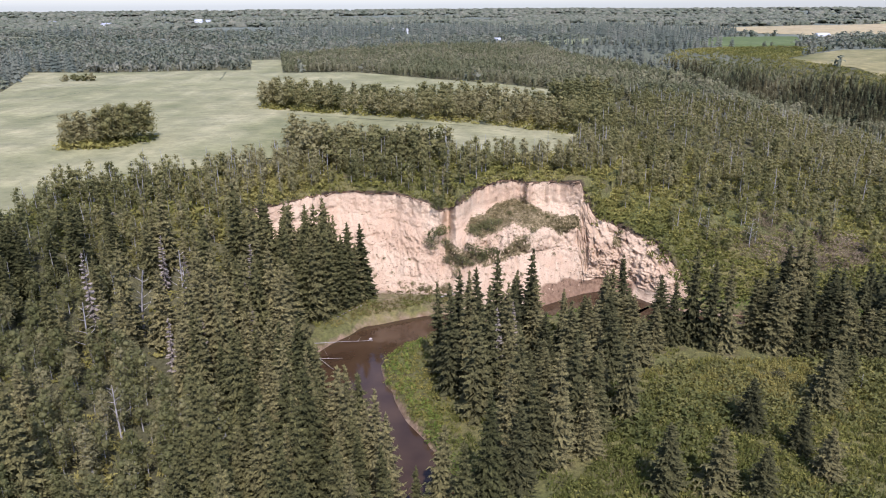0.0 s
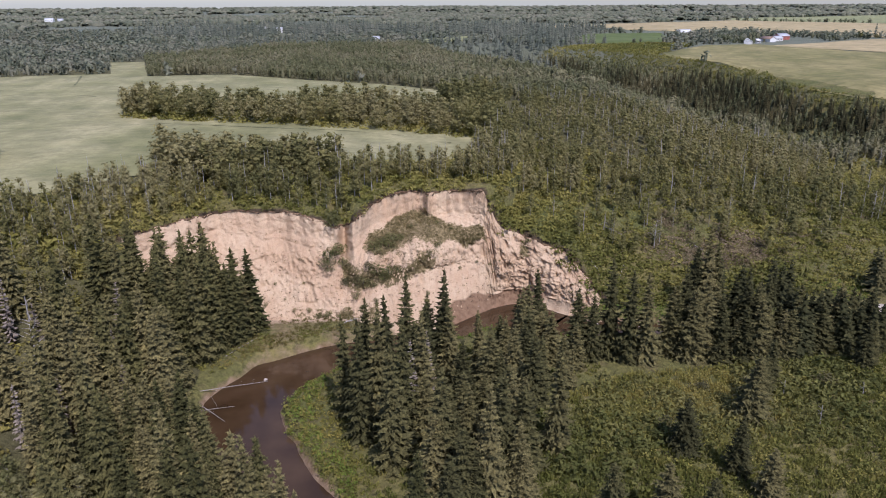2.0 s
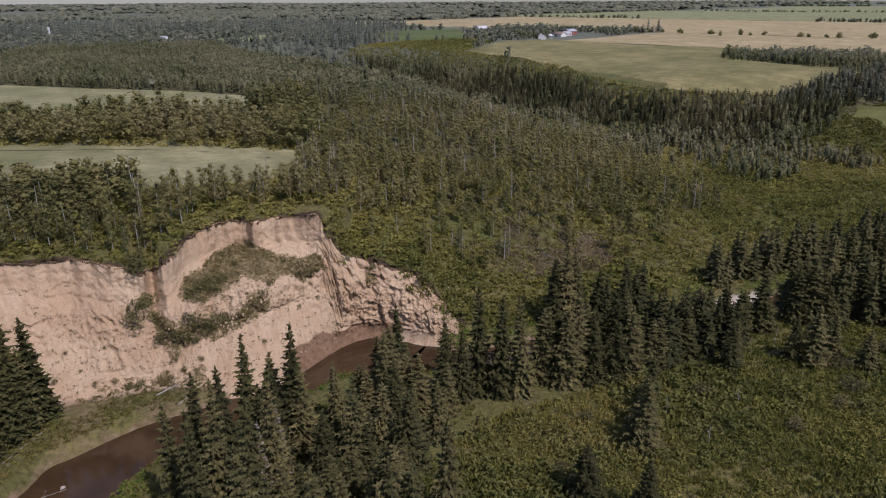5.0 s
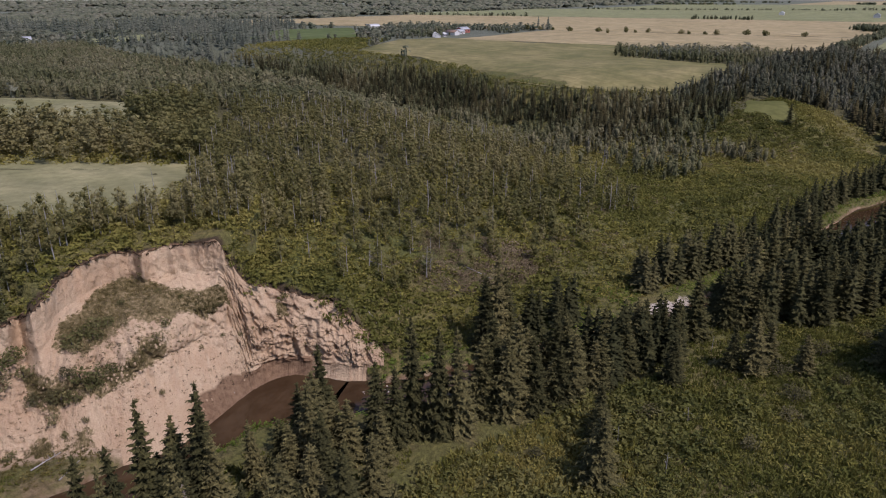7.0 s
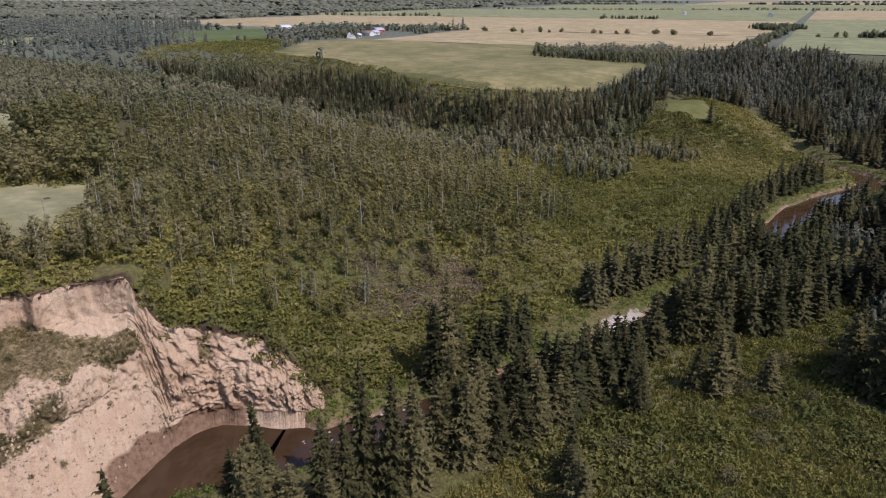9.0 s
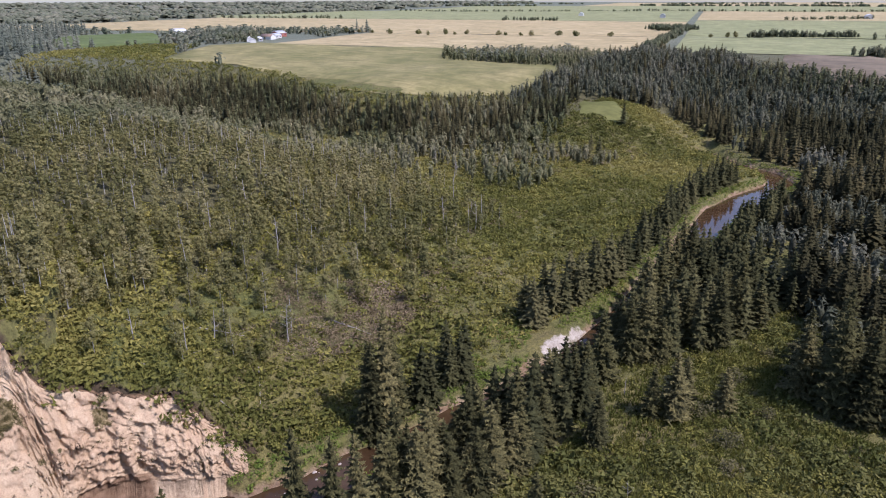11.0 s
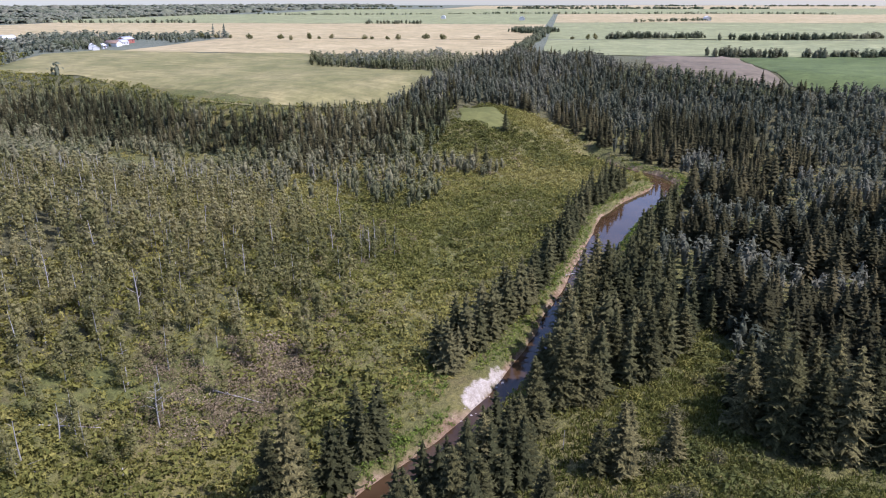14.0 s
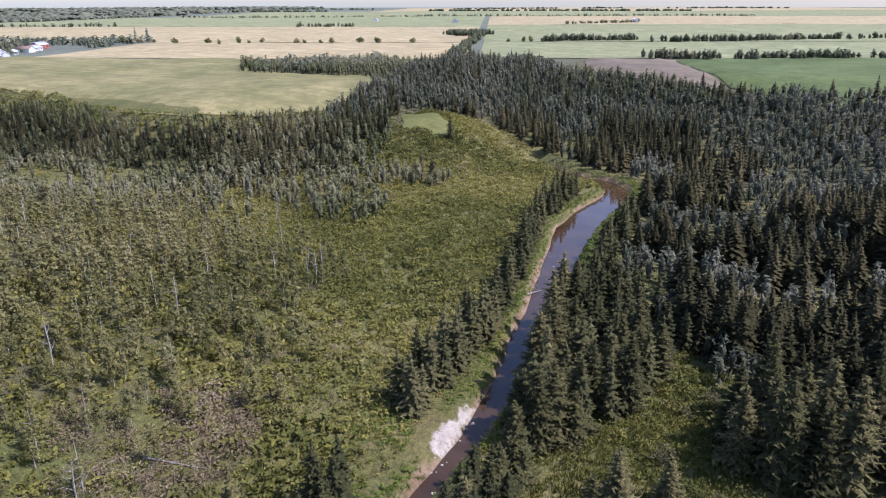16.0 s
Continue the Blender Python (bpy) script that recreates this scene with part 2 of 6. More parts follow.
def cliff_surface(across, down, detail=1.0):
    """The bare face as a sheet between brow and foot: points, and (brow's x, share of the way down) for each."""
    b, f = np.array(BROW_LINE, float), np.array(FOOT_LINE, float)
    run = np.r_[0, np.cumsum(np.hypot(*np.diff((b[:, :2] + f) / 2, axis=0).T) + 0.5 * np.abs(np.diff(b[:, 2])))]
    s = np.linspace(0, run[-1], across)

    def along(col, round_off=1.2):
        fine = np.linspace(-6, run[-1] + 6, 900)
        val = np.interp(fine, run, col)
        k = np.exp(-0.5 * (np.arange(-30, 31) * (fine[1] - fine[0]) / round_off) ** 2)
        val = np.convolve(np.pad(val, 30, mode="edge"), k / k.sum(), "valid")
        return np.interp(s, fine, val)

    bx, by, bz = along(b[:, 0], 0.7), along(b[:, 1], 0.7), along(b[:, 2], 0.9)
    fx, fy = along(f[:, 0]), along(f[:, 1])
    fz = 1.2 + 0.9 * fbm(fx, fy, 7, 3)
    # the torn brow: bites and short buttresses
    bite = detail * (2.4 * (fbm(s, s * 0, 5.0, 5, 3) - 0.5) + 2.2 * (fbm(s, s * 0, 1.5, 6, 3) - 0.5))
    bz = bz + detail * 1.3 * (fbm(s, s * 0, 2.2, 7, 3) - 0.5)
    tx, ty = bx - fx, by - fy
    ln = np.hypot(tx, ty) + 1e-6
    bowl = smooth(0.5, 6, bx) * smooth(33.5, 30, bx)
    end = smooth(30, 34, bx)
    v = np.linspace(0, 1, down)

    def profile(face, bowl_p, end_p):
        p = [np.interp(v, KNOT_V, q) for q in (face, bowl_p, end_p)]
        return (1 - bowl - end)[:, None] * p[0] + bowl[:, None] * p[1] + end[:, None] * p[2]

    h, zf = profile(FACE_H, BOWL_H, END_H), profile(FACE_Z, BOWL_Z, END_Z)
    S, V = np.meshgrid(s, v, indexing="ij")
    X = fx[:, None] + (bx - fx)[:, None] * h
    Y = fy[:, None] + (by - fy)[:, None] * h
    Z = fz[:, None] + (bz - fz)[:, None] * zf
    U = np.broadcast_to(bx[:, None], X.shape)
    mid = np.sin(np.pi * np.clip(V, 0, 1)) ** 0.7
    # outward in plan
    ox, oy = -(tx / ln)[:, None], -(ty / ln)[:, None]
    E, B = end[:, None], bowl[:, None]
    out = -bite[:, None] * smooth(0.22, 0.0, V)
    # the slumped block bulges in the middle of the bowl and leaves a smooth chute at its western side
    block = B * np.exp(-((U - 17.5 + 10 * (V - 0.4)) / 6.0) ** 2) * smooth(0.20, 0.40, V) * smooth(0.95, 0.62, V)
    out += 3.6 * block
    # the narrow buttress that the head wall leaves behind the block
    out += 1.1 * np.exp(-((U - 18.6) / 0.6) ** 2) * smooth(0.26, 0.12, V)
    out -= 1.6 * np.exp(-((U + 0.9) / 1.1) ** 2) * smooth(0.42, 0.2, V)
    # waves, flutes and rills down the fall line
    calm = 1 - 0.8 * np.exp(-((U - 6) / 5.0) ** 2) * smooth(0.5, 0.35, V)
    lean = S + 3.0 * (V - 0.5) * (fbm(S, V * 6, 14, 9, 2) - 0.5) * 6
    chop = smooth(0.35, 0.6, fbm(S, V * 16, 8.0, 10, 2))
    out += detail * mid * calm * (3.2 * (fbm(lean, V * 22, 8.0, 11, 3) - 0.5) + (0.22 + 1.4 * E) * ridged(lean, V * (11 - 6 * E), 4.2, 13, 4))
    out += detail * mid * calm * (0.22 + 0.55 * E + 0.35 * B * smooth(.32, .1, V) + 0.25 * chop) * ridged(lean, V * (13 - 7 * E), 1.7, 17, 3)
    out += detail * (0.25 + 0.75 * mid) * (1.25 * calm + 0.35 * E) * (fbm(S, V * 24, 1.3, 19, 4) - 0.5)
    out += detail * 0.75 * B * smooth(0.40, 0.48, V) * smooth(0.74, 0.66, V) * ridged(lean, V * 7, 2.4, 20, 3)
    out += detail * (0.3 + 0.7 * mid) * 0.5 * calm * (fbm(S, V * 24, 0.55, 22, 2) - 0.5)
    slab = fbm(S, V * 22, 3.2, 21, 2) * 5
    out += detail * mid * calm * 0.45 * (slab - np.floor(slab) - 0.5) * chop
    ledge = np.sin((Z + 1.6 * fbm(S, V * 10, 6, 23, 2)) * 2.6)
    out += detail * mid * 0.13 * ledge * calm * smooth(0.75, 0.45, V)
    X, Y = X + ox * out, Y + oy * out
    Z = Z + detail * mid * (0.55 * (fbm(S, V * 26, 2.2, 29, 3) - 0.5)) + 0.9 * block * (0.5 + fbm(X, Y, 3, 31, 2))
    return np.stack([X, Y, Z], -1), U, V, S


def river_gap(x, y):
    """How far a point lies outside the river's uneven edge."""
    d, w = to_line(x, y, RIVER, RIVER_W)
    return d - w / 2 + (2.6 * (fbm(x, y, 9, 52, 3) - 0.5) - 0.1) * np.clip(w / 8, 0.4, 1)


def land(x, y):
    """The height of the ground."""
    x, y = np.asarray(x, float), np.asarray(y, float)
    dt, _ = to_line(x, y, TOE, None, True)
    db, zb = to_line(x, y, BROW, BROW_Z, True)
    floor_z = 1.3 + 1.1 * fbm(x, y, 26, 3)
    t = dt / (dt + db + 1e-6)
    t2 = t * t * (3 - 2 * t) * 0.4 + t * 0.6
    side = floor_z + (zb - floor_z) * t2
    top = zb + (26 - zb) * (1 - np.exp(-db / 26)) + 2.2 * (fbm(x, y, 95, 21, 3) - 0.5) * smooth(0, 60, db)
    r = np.hypot(x, y)
    top = top + 7 * smooth(700, 4700, r) + 9 * (fbm(x, y, 900, 31, 3) - 0.5) * smooth(900, 2200, r)
    z = np.where(inside(x, y, TOE), floor_z, np.where(inside(x, y, BROW), side, top))
    # a shelf of the hillside that holds the small meadow
    z = z + 5.0 * np.exp(-(((x - 306) / 26) ** 2 + ((y - 232) / 20) ** 2))
    # small relief, and the river bed
    z = z + 0.35 * (fbm(x, y, 2.6, 41, 3) - 0.5)
    gap = river_gap(x, y)
    z = np.where(gap < 6, np.minimum(z, gap + 0.25 * np.maximum(gap, 0) * fbm(x, y, 5, 51, 2) + 60 * smooth(2.5, 6, gap)), z)
    return z
# ---- land end ----


def grid_mesh(xs, ys, zs):
    nx, ny = len(xs), len(ys)
    X, Y = np.meshgrid(xs, ys, indexing="ij")
    co = np.stack([X, Y, zs], -1).reshape(-1, 3)
    i, j = np.meshgrid(np.arange(nx - 1), np.arange(ny - 1), indexing="ij")
    a = (i * ny + j).ravel()
    quads = np.stack([a, a + ny, a + ny + 1, a + 1], -1)
    return co, quads


def mesh_from(name, co, faces, mats, tone=None, index=None, flat=True):
    """A mesh from arrays of corners and of faces that all have as many corners."""
    me = bpy.data.meshes.new(name)
    k = faces.shape[1]
    me.vertices.add(len(co))
    me.vertices.foreach_set("co", np.ascontiguousarray(co, np.float32).ravel())
    me.loops.add(faces.size)
    me.loops.foreach_set("vertex_index", np.ascontiguousarray(faces, np.int32).ravel())
    me.polygons.add(len(faces))
    me.polygons.foreach_set("loop_start", np.arange(0, faces.size, k, dtype=np.int32))
    for m in mats:
        me.materials.append(m)
    if index is not None:
        me.polygons.foreach_set("material_index", np.ascontiguousarray(index, np.int32))
    me.update(calc_edges=True)
    if not flat:
        me.shade_smooth()
    if tone is not None:
        at = me.attributes.new("tone", "FLOAT", "POINT")
        at.data.foreach_set("value", np.ascontiguousarray(tone, np.float32))
    return me


def steps(*spans):
    """Grid lines: (from, to, step) spans, joined."""
    out = []
    for a, b, st in spans:
        out.extend(np.arange(a, b - st * 0.4, st))
    out.append(spans[-1][1])
    return np.array(out)


def growing(a, b, first, rate):
    """Grid lines that widen outwards from a to b."""
    out, st, sign = [], first, 1 if b > a else -1
    v = a + sign * first
    while (b - v) * sign > st * 0.6:
        out.append(v)
        st *= rate
        v += sign * st
    out.append(b)
    return np.array(out)


gx = np.concatenate([growing(-95, -4990, 3.0, 1.12)[::-1], steps((-95, -45, 1.6), (-45, 56, 0.7), (56, 104, 1.7), (104, 128, 0.8), (128, 300, 3.0)), growing(300, 4990, 4.0, 1.11)])
gy = np.concatenate([growing(40, -900, 3.5, 1.12)[::-1], steps((40, 142, 1.6), (142, 180, 0.7), (180, 330, 2.6)), growing(330, 4990, 4.0, 1.11)])
GX, GY = np.meshgrid(gx, gy, indexing="ij")
GZ = land(GX, GY)

earth = Mat("valley_ground", 0.95, 0.15)
n1, n2 = earth.noise(0.05, 5), earth.noise(1.1, 6, 0.7)
ecol = earth.mix(earth.ramp(n1, (0.35, 0.0), (0.65, 1.0)), (0.100, 0.104, 0.032), (0.165, 0.142, 0.050))
ecol = earth.mix(earth.ramp(earth.noise(0.22, 4), (0.52, 0.0), (0.72, 0.7)), ecol, (0.135, 0.104, 0.054))
ecol = earth.mix(1.0, ecol, earth.ramp(n2, (0.33, (0.55, 0.57, 0.55)), (0.5, (0.95, 0.95, 0.95)), (0.66, (1.3, 1.27, 1.2))), "MULTIPLY")
ecol = earth.mix(earth.ramp(earth.torn("shore"), (0.35, 0.0), (0.8, 1.0)), ecol, earth.ramp(earth.noise(0.5, 5), (0.35, (0.17, 0.105, 0.06)), (0.65, (0.30, 0.215, 0.135))))
ecol = earth.mix(earth.ramp(earth.attr("litter"), (0.3, 0.0), (0.8, 0.8)), ecol, earth.ramp(n2, (0.3, (0.060, 0.056, 0.028)), (0.7, (0.11, 0.10, 0.05))))
# Far ground turns canopy grey-green with distance, haze mixed into the colour.
ecol = earth.mix(earth.attr("hazed_canopy"), ecol, earth.ramp(earth.noise(0.012, 6, 0.7), (0.35, (0.100, 0.112, 0.078)), (0.65, (0.145, 0.150, 0.106))))
ecol = earth.mix(earth.ramp(earth.torn("bare"), (0.42, 0.0), (0.6, 1.0)), ecol, earth.ramp(n2, (0.35, (0.33, 0.275, 0.215)), (0.65, (0.50, 0.435, 0.36))))
ecol = earth.mix(earth.ramp(earth.torn("lip"), (0.35, 0.0), (0.7, 0.9)), ecol, (0.055, 0.036, 0.024))
ecol = earth.mix(earth.ramp(earth.torn("clayey"), (0.25, 0.0), (0.75, 0.95)), ecol, earth.ramp(n2, (0.35, (0.30, 0.205, 0.13)), (0.65, (0.50, 0.375, 0.245))))
earth.colour(ecol)
earth.bump(n2, 1.0, 0.8)
clay = Mat("bare_clay", 0.95, 0.1)
c1, c2, c3 = clay.noise(0.13, 5), clay.noise(1.1, 7, 0.72), clay.noise(0.42, 6, 0.62)
fall = clay.node("ShaderNodeCombineXYZ", X=clay.attr("run"), Y=clay.attr("drop"))
streak = clay.node("ShaderNodeTexNoise", Vector=fall.outputs[0], Scale=0.8, Detail=7.0, Roughness=0.7).outputs["Fac"]
ccol = clay.mix(clay.ramp(c1, (0.38, 0.0), (0.62, 1.0)), (0.490, 0.366, 0.236), (0.425, 0.298, 0.184))
ccol = clay.mix(clay.ramp(streak, (0.50, 0.0), (0.68, 0.55)), ccol, (0.40, 0.265, 0.165))
ccol = clay.mix(clay.ramp(streak, (0.30, 0.6), (0.42, 0.0)), ccol, (0.535, 0.428, 0.303))
ccol = clay.mix(clay.ramp(c3, (0.55, 0.0), (0.72, 0.4)), ccol, (0.38, 0.255, 0.165))
ccol = clay.mix(clay.ramp(c2, (0.585, 0.0), (0.68, 0.75)), ccol, (0.26, 0.17, 0.11))
ccol = clay.mix(1.0, ccol, clay.ramp(clay.noise(5.0, 5, 0.75), (0.36, (0.80, 0.76, 0.72)), (0.5, (1.0, 1.0, 1.0)), (0.66, (1.07, 1.07, 1.07))), "MULTIPLY")
ccol = clay.mix(clay.ramp(clay.torn("wet", 0.6), (0.3, 0.0), (0.7, 0.92)), ccol, clay.ramp(c2, (0.35, (0.115, 0.066, 0.038)), (0.65, (0.23, 0.145, 0.085))))
cveg = clay.ramp(clay.noise(1.6, 6, 0.75), (0.34, (0.085, 0.066, 0.028)), (0.5, (0.155, 0.120, 0.055)), (0.66, (0.30, 0.225, 0.125)))
ccol = clay.mix(clay.ramp(clay.torn("veg", 0.8, 1.4), (0.46, 0.0), (0.56, 0.95)), ccol, cveg)
clay.colour(ccol)
clay.bump(clay.mix(0.5, c2, streak), 1.0, 0.8)

co, quads = grid_mesh(gx, gy, GZ)
cen = co[quads].mean(1)
qa = co[quads]
nrm = np.cross(qa[:, 2] - qa[:, 0], qa[:, 3] - qa[:, 1])
steep = np.abs(nrm[:, 2]) / (np.linalg.norm(nrm, axis=1) + 1e-9)
SCAR = [(41, 176), (44, 181), (46.5, 187.5), (51, 188), (50.5, 183), (46, 178), (42, 174)]
SCARS = [[(-60, 147.5), (-58, 153), (-50, 155.5), (-46, 152), (-53, 147)], [(-77, 142), (-77, 148), (-70, 149.5), (-68, 145)]]


FACE, FACE_U, FACE_V, FACE_S = cliff_surface(520, 120)
RIM = [tuple(p) for p in FACE[::7, 0, :2]] + [tuple(p) for p in FACE[::-1, -1, :2][::7]]
is_cliff = inside(cen[:, 0], cen[:, 1], RIM)


def sub_mesh(name, mask, mat, extra={}):
    f = quads[mask]
    used, inv = np.unique(f, return_inverse=True)
    me = mesh_from(name, co[used], inv.reshape(f.shape), [mat], flat=False)
    for key, val in extra.items():
        me.attributes.new(key, "FLOAT", "POINT").data.foreach_set("value", np.ascontiguousarray(val[used], np.float32))
    return me


px, py = co[:, 0], co[:, 1]
SANDBAR = [(105, 135), (107, 137.6), (113, 138.8), (121, 138.2), (128, 136.6), (122, 134.4), (113, 133.8)]
shore = np.clip(1.1 - river_gap(px, py) / (0.35 + 4.4 * fbm(px, py, 12, 61, 2) ** 2.5), 0, 1) * (0.5 + 0.9 * fbm(px, py, 4, 63, 2))
foot = inside(px, py, [(-30, 152), (-30, 132), (-20, 131), (0, 141), (14, 142), (14, 152)])
talus = inside(px, py, [(14, 141), (14, 152), (24, 155), (34, 159), (47, 158), (49, 147), (44, 146), (38, 150), (28, 148), (20, 142)])
shore = np.where(talus, 0.75 + 0.3 * fbm(px, py, 4, 66, 2), shore)
shore = np.where(foot, np.maximum(shore * 0.8, 0.75 * fbm(px, py, 6, 65, 3)), shore)
bare = np.where(inside(px, py, SANDBAR), np.clip(to_line(px, py, SANDBAR, None, True)[0] / 2.0, 0, 1) * 0.30 + 0.85 * (fbm(px, py, 2.6, 67, 3) - 0.14), 0)
bare = np.maximum(bare, np.where(inside(px, py, SCAR), 0.9 * fbm(px, py, 3.5, 69, 2), 0))
for scar in SCARS:
    bare = np.maximum(bare, np.where(inside(px, py, scar), 0.08 + 0.6 * fbm(px, py, 4, 45, 2), 0))
lip = np.clip(1 - to_line(px, py, BROW_LINE)[0] / 2.2, 0, 1) * (0.6 + 0.8 * fbm(px, py, 2, 70, 2))
wooded = np.maximum(smooth(30, 45, to_line(px, py, TOE, None, True)[0]) * ~inside(px, py, TOE), inside(px, py, [(-66, 70), (-80, 100), (-79, 138), (-56, 147), (-36, 152), (-29, 148), (-28, 128), (-29, 118), (-18, 94), (-7, 64), (-36, 58)]))
clayey = np.clip(1.15 - to_line(px, py, TOE, None, True)[0] / 2.0, 0, 1) * smooth(-29, -25, px) * smooth(17, 13, px) * (py > 140)
ground = tagged(new("ground", sub_mesh("ground", ~is_cliff, earth.m, {"shore": shore, "litter": wooded.astype(float), "hazed_canopy": smooth(480, 760, np.hypot(px, py)), "bare": bare, "lip": lip, "clayey": clayey})), "grassy valley floor and rolling wooded upland", "ground", kind="structure")
# patches of weeds on the face, by the brow's x and the share of the way down
VEG = [[(3, .36), (4.5, .27), (8, .30), (11, .20), (14.5, .17), (18, .13), (20.5, .22), (22.5, .33), (26, .37), (31, .36), (31.5, .54), (26, .60), (22, .50), (18, .49), (15.5, .46), (12, .54), (7.5, .56), (4, .46)],
       [(-2, .36), (0.5, .40), (3.5, .58), (8, .70), (12, .68), (15, .62), (16.5, .55), (19.5, .60), (18.5, .74), (14, .80), (8, .83), (4, .78), (-1, .62)],
       [(38.5, .16), (40.5, .14), (41, .30), (39, .32)]]


def weeds(u, v):
    """How far weeds cover the face there."""
    out = 0.30 * smooth(0.45, 0.8, v) * smooth(0.3, 0.75, fbm(u, v * 40, 6, 47, 3)) * (u < 8)
    out = np.maximum(out, 0.44 * smooth(3, 6, u) * smooth(31, 27, u) * smooth(0.26, 0.34, v) * smooth(0.80, 0.74, v) * smooth(0.34, 0.5, fbm(u, v * 20, 3.5, 46, 3)))
    out = np.maximum(out, smooth(0.80, 0.96, v + 0.22 * (fbm(u, v * 20, 5, 48, 3) - 0.5)) * smooth(-17, -11, u) * smooth(10, 5, u) * (0.30 + 0.5 * fbm(u, v * 20, 3, 44, 3)))
    for patch in VEG:
        p20 = [(a, b * 20) for a, b in patch]
        d = to_line(u, v * 20, p20, None, True)[0]
        out = np.maximum(out, np.where(inside(u, v * 20, p20), 0.48 + 0.40 * np.clip(d / 1.6, 0, 1) * (0.35 + fbm(u, v * 20, 2.4, 49, 3)), 0.30 * np.clip(1 - d / 1.5, 0, 1)))
    return out


fu, fv, fp = FACE_U.ravel(), FACE_V.ravel(), FACE.reshape(-1, 3)
veg = weeds(fu, fv)
wet = smooth(-0.02, 0.03, fv - np.interp(fu, [22, 33, 43], [0.965, 0.92, 0.88]) + 0.12 * (fbm(fp[:, 0], fp[:, 1], 4, 53, 2) - 0.5)) * smooth(18, 24, fu) * smooth(47, 43, fu)
na, nd = FACE_U.shape
back = FACE[:, :1] + (FACE[:, :1] - FACE[:, 20:21]) * [1, 1, 0] / np.linalg.norm((FACE[:, :1] - FACE[:, 20:21]) * [1, 1, 0], axis=-1, keepdims=True) * 3.0 - [0, 0, 0.35]
apron = FACE[:, -1:] + (FACE[:, -1:] - FACE[:, :1]) * [1, 1, 0] / np.linalg.norm((FACE[:, -1:] - FACE[:, :1]) * [1, 1, 0], axis=-1, keepdims=True) * 2.2 - [0, 0, 2.0]
wide = np.concatenate([back, FACE, apron], 1)
pad = lambda q, lo, hi: np.concatenate([np.full((na, 1), lo) if lo is not None else q[:, :1], q, np.full((na, 1), hi) if hi is not None else q[:, -1:]], 1).ravel()
ci, cj = np.meshgrid(np.arange(na - 1), np.arange(nd + 1), indexing="ij")
c0 = (ci * (nd + 2) + cj).ravel()
cliff_mesh = mesh_from("cliff", wide.reshape(-1, 3), np.stack([c0, c0 + 1, c0 + nd + 3, c0 + nd + 2], -1), [clay.m], flat=True)
for key, val in (("veg", pad(veg.reshape(na, nd), 0.9, None)), ("wet", pad(wet.reshape(na, nd), None, None)), ("run", pad(FACE_S, None, None)), ("drop", pad(FACE_V * 8.0, None, None))):
    cliff_mesh.attributes.new(key, "FLOAT", "POINT").data.foreach_set("value", np.ascontiguousarray(val, np.float32))
cliff = tagged(new("cliff", cliff_mesh), "bare pinkish clay river cliff, gullied and slumped", "cliff", kind="structure")
CLIFF_TREE = BVHTree.FromPolygons([tuple(p) for p in wide.reshape(-1, 3)], [tuple(p.vertices) for p in cliff_mesh.polygons])


def surface(x, y):
    """The height of the ground, or of the cliff where that stands."""
    z = np.array(land(x, y), float)
    for k in np.nonzero((x > -47) & (x < 53) & (y > 143) & (y < 175))[0]:
        if inside(x[k:k + 1], y[k:k + 1], RIM)[0]:
            hit = CLIFF_TREE.ray_cast(Vector((x[k], y[k], 60)), Vector((0, 0, -1)))[0]
            if hit:
                z[k] = hit.z
    return z


def off_cliff(x, y):
    near = (x > -50) & (x < 56) & (y > 140) & (y < 178)
    ok = np.ones(len(x), bool)
    ok[near] = ~inside(x[near], y[near], RIM)
    return ok


water = Mat("river_water", 0.05, 0.5)
water.p.inputs["IOR"].default_value = 1.33
water.colour(water.ramp(water.noise(0.12, 3), (0.3, (0.034, 0.019, 0.009)), (0.7, (0.064, 0.038, 0.019))))
water.bump(water.noise(1.2, 3), 0.06, 0.05)


def ribbon(line, extra, z, per=3.0):
    pts = []
    for (ax, ay, aw), (bx, by, bw) in zip(line[:-1], line[1:]):
        n = max(1, int(math.hypot(bx - ax, by - ay) / per))
        for k in range(n):
            s = k / n
            pts.append((ax + s * (bx - ax), ay + s * (by - ay), aw + s * (bw - aw)))
    pts = np.array(pts + [line[-1]])
    d = np.gradient(pts[:, :2], axis=0)
    d /= np.linalg.norm(d, axis=1)[:, None]
    nrm2 = np.stack([-d[:, 1], d[:, 0]], 1)
    half = (pts[:, 2] / 2 + extra)[:, None]
    a, b = pts[:, :2] + nrm2 * half, pts[:, :2] - nrm2 * half
    c = np.concatenate([np.c_[a, np.full(len(a), z)], np.c_[b, np.full(len(b), z)]])
    n = len(a)
    f = np.stack([np.arange(n - 1), np.arange(n - 1) + n, np.arange(1, n) + n, np.arange(1, n)], 1)
    return c, f


wc, wf = ribbon(RIVER, 2.4, 0.0)
tagged(new("water", mesh_from("water", wc, wf, [water.m])), "slow brown river water reflecting the sky", "river", kind="structure")


# ---- trees ----
def join(parts):
    cs, fs, n = [], [], 0
    for c, f in parts:
        cs.append(c)
        fs.append(f + n)
        n += len(c)
    return np.concatenate(cs), np.concatenate(fs)


